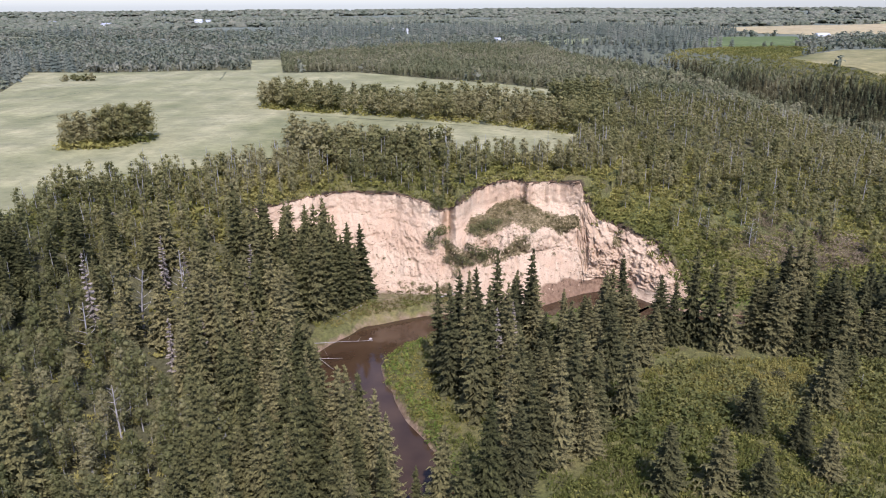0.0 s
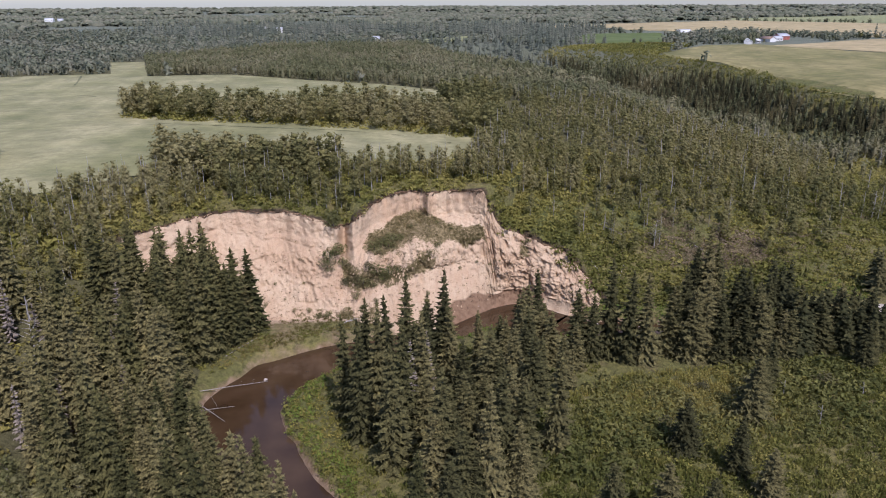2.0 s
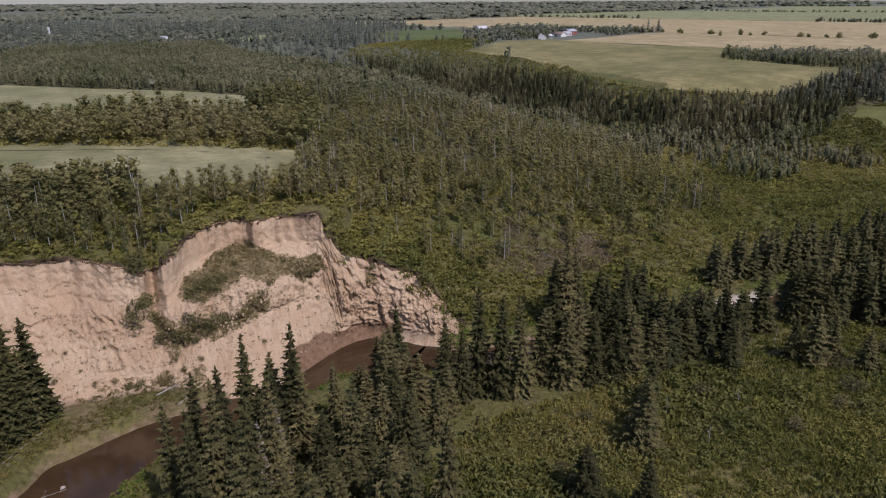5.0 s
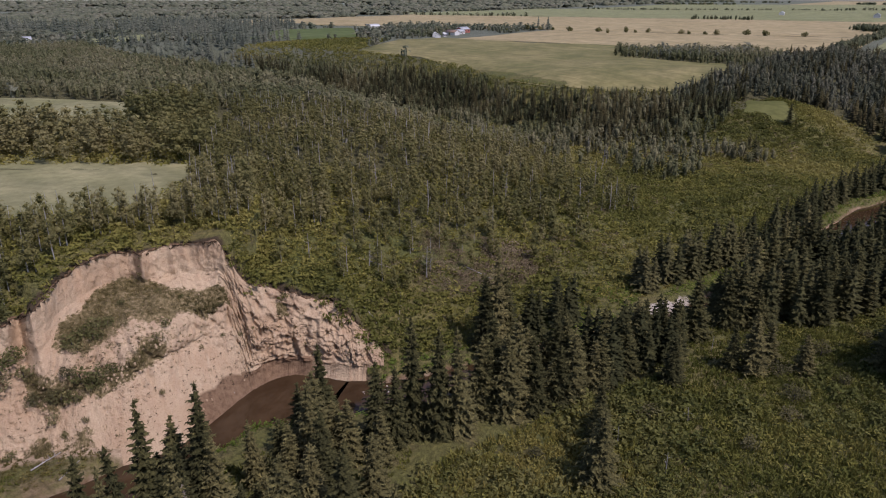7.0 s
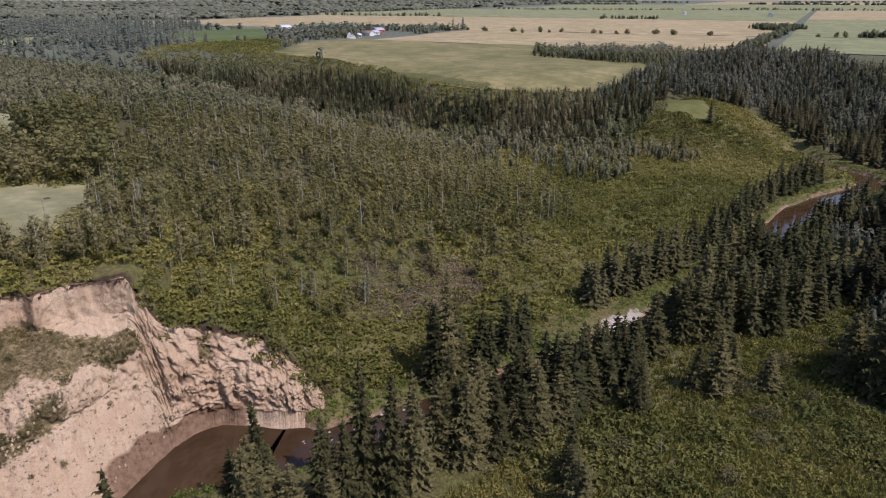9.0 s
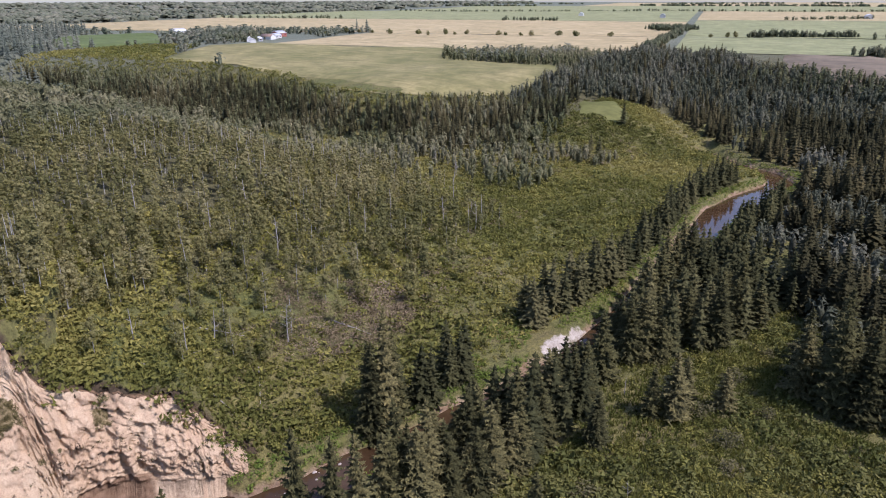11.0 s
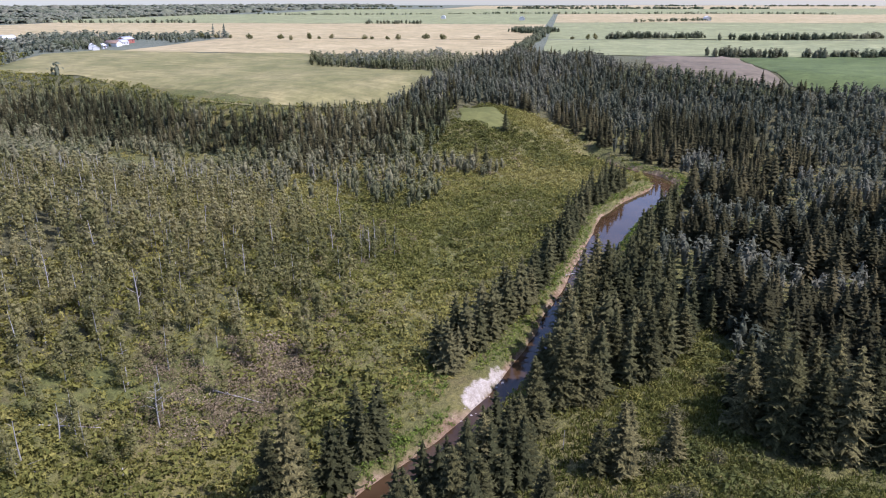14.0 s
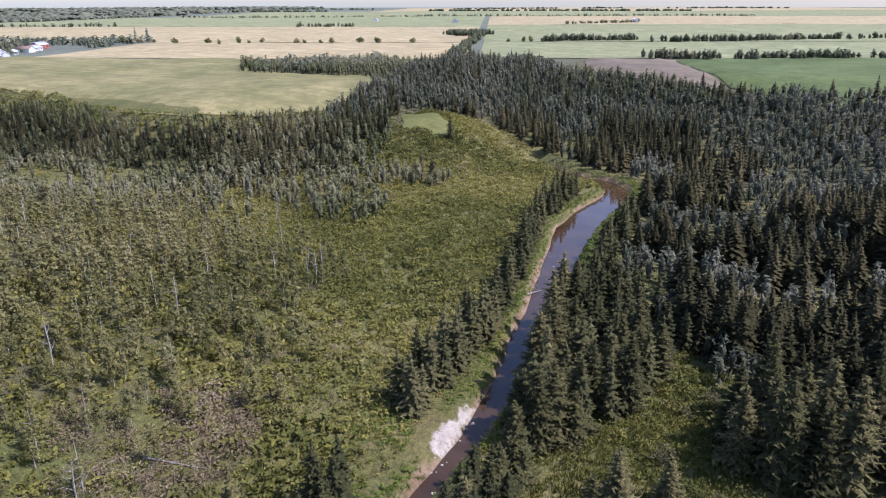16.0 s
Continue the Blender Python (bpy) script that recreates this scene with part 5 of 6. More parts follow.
def bank(x, y):
    d, w = to_line(x, y, RIVER, RIVER_W)
    ok = (d > w / 2 + 0.2) & (d < w / 2 + 1.5 + 6.5 * fbm(x, y, 14, 99, 2) ** 1.5) & ~inside(x, y, SANDBAR) & ~inside(x, y, BARE_FOOT) & ~((x > 8) & (x < 47) & (y > 146.5))
    return ok & (land(x, y) > 0.05)


stuff("bank_grass", "lush bright green grass along the river bank", "grass", LUSH_LEAF,
      stand(rs, WEED, spread_out(rs, [(-16, 100), (-14, 130), (10, 142), (46, 152), (70, 146), (130, 148), (200, 158), (262, 162), (300, 170), (290, 140), (230, 138), (120, 126), (60, 128), (20, 132), (4, 120), (0, 100), (10, 70), (-2, 70)], 0.95, bank), (0.45, 1.0), 0.05),
      stand(rs, WEED, spread_out(rs, [(76, 139), (85, 143), (104, 150), (123, 150), (112, 141), (104, 139), (95, 137.5)], 1.0, lambda x, y: dry(x, y) & ~inside(x, y, SANDBAR) & (fbm(x, y, 6, 106, 2) > 0.35)), (0.5, 1.1), 0.05))
stuff("meadow_shrubs", "darker rounded shrubs in mounds over the river flat", "shrubs", foliage("meadow_shrub_leaves", (0.092, 0.098, 0.030), (0.138, 0.134, 0.042), (0.190, 0.172, 0.060), False, 0.3),
      stand(rs, BUSH_FINE, spread_out(rs, MEADOW_NEAR, 2.3, lambda x, y: dry(x, y) & (fbm(x, y, 12, 84, 2) > 0.55)), (0.8, 2.3)),
      stand(rs, BUSH, spread_out(rs, VALLEY_FLOOR, 4.2, lambda x, y: dry(x, y) & (y < 260) & (fbm(x, y, 16, 85, 2) > 0.54)), (0.9, 2.2)))
stuff("tall_weeds", "tall yellow-green grass and weeds on the river flat", "grass", WEED_LEAF,
      stand(rs, GRASS, spread_out(rs, MEADOW_NEAR, 1.12, dry), (0.6, 1.5), 0.05), stand(rs, GRASS, spread_out(rs, BANK_SOUTH, 1.4, dry), (0.6, 1.3), 0.05), stand(rs, GRASS, spread_out(rs, [(112, 97), (128, 92), (136, 100), (150, 109), (158, 108), (150, 70), (118, 60)], 1.9, dry), (0.7, 1.4), 0.05), stand(rs, GRASS, spread_out(rs, [(-30, -40), (-20, 62), (9, 66), (40, 50), (120, 60), (150, 0), (130, -40)], 4.5, dry), (1.0, 2.0), 0.05), stand(rs, GRASS, spread_out(rs, [(104, 127), (112, 130), (130, 131), (152, 132), (176, 134), (156, 110), (146, 108), (121, 116), (104, 120)], 1.4, dry), (0.6, 1.3), 0.05),
      stand(rs, GRASS, spread_out(rs, PENINSULA, 1.8, dry), (0.6, 1.3), 0.05),
      stand(rs, WEED, spread_out(rs, [(-13, 104), (-14, 118), (-7, 128), (8, 134), (2, 122), (-3, 108), (2, 92), (6, 80), (2, 78), (-4, 96)], 1.0, lambda x, y: np.array(to_line(x, y, RIVER, RIVER_W)[0] > to_line(x, y, RIVER, RIVER_W)[1] / 2 + 0.4)), (0.5, 1.1), 0.05),
      stand(rs, WEED, spread_out(rs, BARE_FOOT, 0.95, lambda x, y: dry(x, y) & off_cliff(x, y) & (x < 20) & (fbm(x, y, 6, 65, 3) < 0.58)), (0.3, 0.8), 0.05),
      stand(rs, WEED, spread_out(rs, [(50, 146), (66, 143), (96, 140), (104, 140), (118, 142), (150, 141), (168, 144), (200, 151), (228, 157), (262, 153), (262, 158), (200, 154), (118, 147), (66, 147), (52, 150)], 1.4, dry), (0.5, 1.1), 0.05))

# ---- far land ----


def sheet(name, poly, cell, lift, mat, label, category):
    """A field that lies on the land."""
    bm = bmesh.new()
    bm.faces.new([bm.verts.new((x, y, 0)) for x, y in poly])
    P = np.array(poly, float)
    for ax in (0, 1):
        lo, hi = P[:, ax].min(), P[:, ax].max()
        for v in np.arange(lo + cell, hi, cell):
            no = (1, 0, 0) if ax == 0 else (0, 1, 0)
            at = (v, 0, 0) if ax == 0 else (0, v, 0)
            bmesh.ops.bisect_plane(bm, geom=bm.verts[:] + bm.edges[:] + bm.faces[:], plane_co=at, plane_no=no)
    rim = [v.is_boundary for v in bm.verts]
    bmesh.ops.triangulate(bm, faces=bm.faces[:])
    xy = np.array([v.co[:2] for v in bm.verts])
    zz = land(xy[:, 0], xy[:, 1]) + np.where(rim, 0.3, lift)
    for v, z in zip(bm.verts, zz):
        v.co.z = z
    bmesh.ops.recalc_face_normals(bm, faces=bm.faces[:])
    bm.normal_update()
    for f in bm.faces:
        f.smooth = True
        if f.normal.z < 0:
            f.normal_flip()
    me = bpy.data.meshes.new(name)
    bm.to_mesh(me)
    bm.free()
    me.materials.append(mat)
    return tagged(new(name, me), label, category, kind="structure")


def crop(name, a, b, row=0.5, turn=0.3):
    m = Mat(name, 0.9, 0.1)
    n, n2 = m.noise(0.022, 6, 0.6), m.noise(0.35, 6, 0.7)
    col = m.mix(m.ramp(n, (0.36, 0.0), (0.64, 1.0)), a, b)
    col = m.mix(m.ramp(n2, (0.42, 0.0), (0.68, 0.5)), col, tuple(v * 0.6 for v in a))
    col = m.mix(1.0, col, m.ramp(m.noise(0.09, 5, 0.65), (0.36, (0.72, 0.74, 0.72)), (0.64, (1.15, 1.13, 1.1))), "MULTIPLY")
    mp = m.node("ShaderNodeMapping", Vector=m.coords())
    mp.inputs["Rotation"].default_value = (0, 0, turn)
    mp.inputs["Scale"].default_value = (1, 0.06, 1)
    st = m.node("ShaderNodeTexNoise", Vector=mp.outputs[0], Scale=row, Detail=4.0).outputs["Fac"]
    col = m.mix(m.ramp(st, (0.4, 0.0), (0.75, 0.6)), col, tuple(v * 0.75 for v in a))
    m.colour(col)
    m.bump(n2, 0.5, 0.2)
    return m.m


GREEN_GOLD = crop("ripening_crop", (0.196, 0.190, 0.088), (0.318, 0.286, 0.158), 0.12, 1.2)
GOLD = crop("ripe_grain", (0.33, 0.262, 0.135), (0.40, 0.320, 0.175), 0.1, 0.4)
PALE_GREEN = crop("green_crop", (0.205, 0.212, 0.100), (0.265, 0.262, 0.130), 0.1, 0.4)
PASTURE_M = crop("dry_pasture", (0.160, 0.150, 0.058), (0.275, 0.230, 0.105), 0.2, 0.9)
PLOUGH = crop("ploughed_soil", (0.150, 0.118, 0.080), (0.20, 0.160, 0.110), 0.5, 0.4)
DARK_GREEN = crop("deep_green_crop", (0.088, 0.112, 0.036), (0.115, 0.140, 0.048), 0.2, 0.4)

sheet("crop_field", FIELD_WEST, 7, 0.45, GREEN_GOLD, "ripening pale green grain field with wheel tracks", "field")
PASTURE = [(249, 529), (264, 478), (256, 418), (244, 380), (242, 348), (248, 320), (272, 293), (294, 280), (316, 277), (343, 277), (362, 290), (374, 314), (362, 345), (372, 392), (405, 424), (444, 462), (398, 527), (386, 628), (332, 628), (255, 550)]
TRACK = crop("wheel_track", (0.12, 0.12, 0.06), (0.17, 0.16, 0.085))
for line in ([(-137, 440, 1.1), (-128, 405, 1.0), (-121, 375, 1.0)], [(-172, 340, 0.9), (-160, 336, 0.9), (-150, 338, 0.8)], [(-204, 330, 0.9), (-196, 345, 0.8), (-190, 362, 0.8)], [(-178, 300, 0.9), (-172, 318, 0.9), (-170, 340, 0.7)],
             [(-150, 250, 0.9), (-138, 272, 0.9), (-132, 280, 0.8)], [(-110, 345, 0.8), (-100, 338, 0.8)], [(-60, 262, 0.7), (-30, 250, 0.8), (0, 238, 0.8), (24, 224, 0.7)]):
    tc, tf = ribbon(line, 0.0, 0.0, 2.0)
    tc[:, 2] = land(tc[:, 0], tc[:, 1]) + 0.5
    tagged(new("wheel_track", mesh_from("wheel_track", tc, tf, [TRACK])), "dark wheel track pressed into the crop", "track", kind="structure")
sheet("pasture", PASTURE, 10, 0.5, PASTURE_M, "dry rolling pasture above the valley", "field")
sheet("small_meadow", SMALL_MEADOW, 3, 0.45, crop("meadow_grass", (0.112, 0.116, 0.036), (0.150, 0.142, 0.050)), "sunlit yellow-green meadow among the woods", "field")


def uv(u, v):
    """Fields beyond the valley lie square to the straight road."""
    return (500 + 0.925 * u - 0.38 * v, 305 + 0.38 * u + 0.925 * v)


def block(u0, u1, v0, v1):
    return [uv(u0, v0), uv(u1, v0), uv(u1, v1), uv(u0, v1)]


for name, u0, u1, v0, v1, mat, lab in (
        ("grain_field", 0, 222, 4, 330, GOLD, "ripe golden grain field beside a tree-lined road"),
        ("grain_field", 228, 700, 6, 900, GOLD, "ripe golden grain field beside a tree-lined road"),
        ("green_field", 708, 1500, 6, 1000, PALE_GREEN, "pale green crop field on the plain"),
        ("green_field", 10, 232, -600, -6, PALE_GREEN, "pale green crop field on the plain"),
        ("green_field", 240, 780, -900, -6, PALE_GREEN, "pale green crop field on the plain"),
        ("grain_field", 790, 1500, -1300, -6, GOLD, "ripe golden grain field on the plain"),
        ("green_field", 1510, 2500, -1500, 900, PALE_GREEN, "pale green crop field on the plain"),
        ("grain_field", 2520, 4000, -1900, 500, GOLD, "ripe golden grain field on the plain"),
                ):
    sheet(name, block(u0, u1, v0, v1), 40, 0.9, mat, lab, "field")
for poly, mat, lab, name in (
        ([(388, 172), (412, 128), (546, 176), (530, 232), (440, 205)], PLOUGH, "bare brown ploughed strip of field", "ploughed_field"),
        ([(376, 20), (376, 72), (413, 126), (547, 174), (600, 70), (650, -60), (376, -60)], DARK_GREEN, "deep green crop field by the woods", "green_field"),
        ([(90, 780), (159, 846), (150, 756), (84, 742)], PALE_GREEN, "small green meadow in the far valley", "green_field"),
        ([(223, 727), (303, 861), (401, 863), (340, 700), (262, 672)], DARK_GREEN, "green field sloping to the far woods", "green_field"),
        ([(330, 1169), (387, 1211), (372, 1060), (325, 1038)], GOLD, "pale yellow field at the wood's edge", "grain_field"),
        ([(400, 1000), (464, 1150), (812, 1396), (700, 1130), (560, 900), (470, 880)], GOLD, "ripe golden grain field on the plain", "grain_field"),
        ([(-560, 830), (-600, 960), (-520, 965), (-500, 850)], GREEN_GOLD, "pale hayfield among the far woods", "grain_field")):
    sheet(name, poly, 14, 1.6, mat, lab, "field")

# woods towards the horizon
OPEN = [FIELD_WEST, VALLEY_FLOOR, HILLSIDE_EAST, PASTURE, [(90, 780), (159, 846), (150, 756), (84, 742)], [(223, 727), (303, 861), (401, 863), (340, 700), (262, 672)], [(330, 1169), (387, 1211), (372, 1060), (325, 1038)],
        [(400, 1000), (464, 1150), (812, 1396), (700, 1130), (560, 900), (470, 880)], [(-560, 830), (-600, 960), (-520, 965), (-500, 850)],
        [(360, 590), (470, 630), (510, 740), (420, 710), (366, 660)],
        [(255, 545), (335, 640), (480, 640), (480, 440), (380, 400), (262, 440)]]


def wooded_far(x, y):
    ok = ~(inside(x, y, UPLAND) | inside(x, y, FAR_BANK))
    for p in OPEN:
        ok &= ~inside(x, y, p)
    u, v = (x - 500) * 0.925 + (y - 305) * 0.38, -(x - 500) * 0.38 + (y - 305) * 0.925
    ok &= ~((u > -40) & (v < np.where(u < 240, 340, np.where(u < 705, 905, 1000))))
    ok &= ~((x > 420) & (y < 330))
    ok &= ~((x > 190) & (x < 560) & (y < 330) & (to_line(x, y, HILLSIDE_EAST, None, True)[0] < 60))
    return ok


def ring(r0, r1, gap, keep):
    a = np.radians(np.arange(-40, 76, 2.0))
    outer = [(r1 * math.sin(t), r1 * math.cos(t)) for t in a]
    inner = [(r0 * math.sin(t), r0 * math.cos(t)) for t in a[::-1]]
    return spread_out(rs, outer + inner, gap, lambda x, y: wooded_far(x, y) & (fbm(x, y, 160, 87, 2) > keep))


w1, w2, w3, w4 = ring(300, 720, 6.3, 0.05), ring(720, 1250, 11.0, 0.26), ring(1250, 2500, 16, 0.40), ring(2500, 4800, 42, 0.45)
dark1 = fbm(w1[:, 0], w1[:, 1], 120, 88, 2) > 0.55
dark2 = fbm(w2[:, 0], w2[:, 1], 150, 88, 2) > 0.52
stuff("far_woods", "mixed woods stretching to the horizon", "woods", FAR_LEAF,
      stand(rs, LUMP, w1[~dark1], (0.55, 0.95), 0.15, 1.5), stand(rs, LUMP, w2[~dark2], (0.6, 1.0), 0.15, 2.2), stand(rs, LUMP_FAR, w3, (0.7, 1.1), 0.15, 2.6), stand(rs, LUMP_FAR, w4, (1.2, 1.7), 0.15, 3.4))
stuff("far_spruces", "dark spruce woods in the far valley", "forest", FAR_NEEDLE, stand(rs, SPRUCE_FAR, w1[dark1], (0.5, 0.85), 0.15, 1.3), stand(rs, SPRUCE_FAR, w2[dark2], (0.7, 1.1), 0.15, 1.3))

# ---- rows of trees and groves on the plain ----


def tree_line(a, b, gap, wide):
    a, b = np.array(a, float), np.array(b, float)
    n = max(2, int(np.linalg.norm(b - a) / gap))
    t = (np.arange(n) + rs.uniform(-0.4, 0.4, n)) / n
    return a + (b - a) * t[:, None] + rs.normal(size=(n, 2)) * wide


lines = np.concatenate([
    tree_line((478, 308), uv(330, 2), 2.0, 2.0), tree_line(uv(330, 2), uv(380, 2), 2.0, 5),
    spread_out(rs, [(815, 462), (850, 500), (905, 480), (870, 438)], 4.5),
    spread_out(rs, [(985, 828), (1030, 860), (1075, 775), (1036, 750)], 9, lambda x, y: rs.rand(len(x)) < 0.8),
    tree_line((750, 336), (802, 252), 0.9, 2.4), tree_line((773, 232), (779, 226), 2.0, 4), tree_line((778, 215), (913, 64), 0.9, 3.2),
    tree_line((913, 64), (1010, -30), 4, 4), tree_line((558, 192), (571, 149), 0.8, 3), tree_line((569, 135), (596, 69), 0.8, 3), tree_line((596, 69), (640, -20), 3.5, 3),
    spread_out(rs, [(364, 659), (384, 640), (440, 690), (430, 740), (390, 720)], 7, lambda x, y: rs.rand(len(x)) < 0.75), tree_line((505, 705), (535, 722), 3, 6)])
far_lines = np.concatenate([tree_line((1290, 480), (1427, 375), 3.0, 5), tree_line((1427, 375), (1520, 239), 2.2, 8), tree_line((1560, 150), (1700, -60), 3.5, 8),
                            tree_line(uv(1505, 900), uv(1505, -700), 5, 6), tree_line(uv(1000, 1000), uv(1500, 1000), 5, 8), tree_line(uv(705, 620), uv(705, 1000), 5, 8)])
far_lines = far_lines[fbm(far_lines[:, 0], far_lines[:, 1], 210, 107, 2) > 0.5]
rim_lines = np.concatenate([tree_line(uv(2505, 1500), uv(2505, -1200), 7, 14), tree_line(uv(3300, 1500), uv(3400, -1500), 9, 20)])
rim_lines = rim_lines[fbm(rim_lines[:, 0], rim_lines[:, 1], 330, 108, 2) > 0.47]
stuff("shelter_belts", "dark rows and groves of trees between fields", "trees", BELT_LEAF, stand(rs, BELT_TREE, lines, (0.5, 1.0), 0.15, 1.3), stand(rs, LUMP, far_lines, (0.45, 0.9), 0.15, 2.0),
      stand(rs, LUMP_FAR, rim_lines, (0.8, 1.3), 0.15, 2.6))
CROWN_LOW = [(tube([(0, 0, 0), (0, 0.05, 1.2), (0.1, 0, 2.4)], [0.18, 0.14, 0.08], 5), leaf_cloud(rs, [(0, 0, 2.0), (1.2, 0.3, 2.2), (-1.3, 0.2, 1.9), (0.2, 0.4, 3.1)], [1.5, 1.3, 1.4, 1.2], 150, 0.55)) for _ in range(3)]
row = np.array([(560, 698), (571, 688), (563, 652), (580, 626), (566, 597), (598, 601), (617, 588), (627, 552), (631, 546), (636, 530), (656, 496), (663, 480), (671, 444), (590, 632), (600, 590), (545, 702), (516, 700), (640, 520), (723, 363), (730, 350), (736, 344)], float)
plant_things(makers("hedgerow_tree", CROWN_LOW, BARK_DARK, LEAF), row, (1.0, 1.9), "round dark green tree in a field boundary", "tree", "boundary trees")
plant_things(makers("field_bush", CROWN_LOW, BARK_DARK, LEAF), np.array([(-211, 394), (-206, 395), (-201, 394), (-197, 393)], float), (1.0, 1.3), "low green bush standing in the crop field", "bush", "bushes in the field")

WILLOW = [(tube([(0, 0, -0.2), (0.05, 0, 0.5), (0.1, 0.1, 1.0)], [0.09, 0.07, 0.03], 5), leaf_cloud(rs, [(0, 0, 1.0), (0.7, 0.3, 1.1), (-0.6, 0.4, 0.9), (0.1, -0.6, 1.2), (0, 0.2, 1.7)], [0.9, 0.7, 0.8, 0.7, 0.7], 330, 0.13)) for _ in range(3)]
WILLOW_LEAF = foliage("grey_willow_leaves", (0.100, 0.092, 0.044), (0.138, 0.122, 0.058), (0.190, 0.162, 0.082), True, 0.25)
plant_things(makers("willow_bush", WILLOW, BARK_DARK, WILLOW_LEAF), np.array([(102, 99), (107, 105), (104.6, 107.2), (96, 96), (84, 95), (46, 101), (57, 110), (120, 105), (113, 97), (78, 108), (140, 101), (134, 104)], float), (0.9, 1.7), "rounded grey-green willow bush in tall grass", "bush", "willow bushes", 0.1, 1.2)
CLIFF_BUSH = makers("cliff_bush", WILLOW, BARK_DARK, WILLOW_LEAF)
plant_things(CLIFF_BUSH, np.array([(-4.6, 157.4)]), (1.6, 1.7), "round dark green bush in the cliff's gully", "bush", "cliff bushes", 0.3, 1.05)
plant_things(CLIFF_BUSH, np.array([(-0.9, 155.2), (1.6, 153.6), (4.7, 152.5), (3.9, 154.6)]), (0.6, 0.95), "low green shrub rooted in slumped clay", "bush", "cliff bushes", 0.2, 1.2)
stuff("foot_grass", "dry yellow-brown grass and weeds below the cliff", "grass", foliage("dry_foot_grass", (0.110, 0.094, 0.030), (0.175, 0.142, 0.048), (0.250, 0.195, 0.078), False, 0.25),
      stand(rs, WEED, spread_out(rs, [(-27, 150), (-27, 133), (-20, 132), (-8, 139.5), (0, 142), (14, 144), (14, 151)], 0.75, lambda x, y: dry(x, y) & off_cliff(x, y) & (fbm(x, y, 5, 68, 3) > 0.36)), (0.3, 0.75), 0.05))

# ---- dead trees, logs and stones ----


def part(name, arrays, mat, parent, label=""):
    ob = new(name, mesh_from(name, arrays[0], arrays[1], [mat]))
    ob.parent = parent
    if label:
        tagged(ob, label)
    return ob


def dead_tree(x, y, height, limbs, label, mat=DEAD_WOOD, lean=0.0):
    """A bare standing trunk with broken limbs."""
    ob = tagged(new("dead_tree"), label, "dead tree", "dead trees")
    ob.matrix_basis = pose(x, y, float(land(np.array([x]), np.array([y]))[0]) - 0.2, 0, lean, rs.uniform(0, 360))
    zs = np.linspace(0, 1, 5)
    pts = np.c_[0.02 * height * np.sin(zs * 4), 0.015 * height * zs, zs * height]
    part("trunk", tube(pts, 0.016 * height * (1 - 0.8 * zs) + 0.02, 6), mat, ob)
    for k in range(limbs):
        s = 0.3 + 0.65 * (k + rs.rand()) / limbs
        a = k * 2.4 + rs.uniform(-0.6, 0.6)
        r = height * 0.22 * (1.15 - s) * rs.uniform(0.6, 1.3) + 0.4
        p0 = np.array([0.02 * height * math.sin(s * 4), 0.015 * height * s, s * height])
        p1 = p0 + [math.cos(a) * r * 0.6, math.sin(a) * r * 0.6, r * 0.35]
        p2 = p0 + [math.cos(a + 0.2) * r, math.sin(a + 0.2) * r, r * rs.uniform(0.4, 0.9)]
        part("branch", tube([p0, p1, p2], [0.004 * height + 0.01, 0.0025 * height + 0.008, 0.008], 4), mat, ob)
    return ob


for x, y, hgt, n in ((-32, 83, 8, 14), (-47, 86, 9, 12), (70, 98, 4, 4), (82, 104, 3.2, 5), (105, 117, 3.5, 1), (72, 163, 7.5, 16), (86, 185, 8.5, 6), (74, 172, 7, 3), (69, 208, 9, 3),
                     (55, 165, 6, 3), (48, 167, 5.5, 2), (147, 184, 8, 5), (150, 188, 7, 6), (141, 190, 7.5, 5), (-54, 112, 13, 16), (-48, 118, 14, 14), (-51, 124, 13, 12), (-57, 100, 11, 10),
                     (60, 166, 6, 2), (98, 176, 7, 4), (112, 188, 8, 4), (128, 196, 8, 3), (78, 196, 8, 3), (92, 205, 9, 3), (162, 205, 8, 5), (203, 240, 8, 6), (208, 255, 8, 5), (190, 230, 8, 6), (69, 106, 3.5, 5), (176, 300, 9, 6), (120, 208, 8, 3), (104, 198, 7, 3)):
    dead_tree(x, y, hgt, n, "pale grey dead tree with bare broken branches", lean=rs.normal() * 4)

# dying spruces with thin brown boughs
BARE = [(tube([(0, 0, -0.2), (0, 0.03, 8), (0, 0, 14.6)], [0.2, 0.13, 0.03], 6), spruce_crown(rs, 15, 15 * 0.11, 17, 5, 4, 0.15)) for _ in range(2)]
plant_things(makers("dying_spruce", BARE, BARK_DARK, DEAD_TWIG), np.array([(-52, 116), (-49, 121), (-42, 108), (-46, 104), (-38, 120), (-56, 128), (11, 114), (8, 110), (-35, 112), (-60, 108), (-33, 96), (-40, 132)], float), (0.7, 1.0), "dying spruce with thin grey-brown boughs", "tree", "dying spruces")


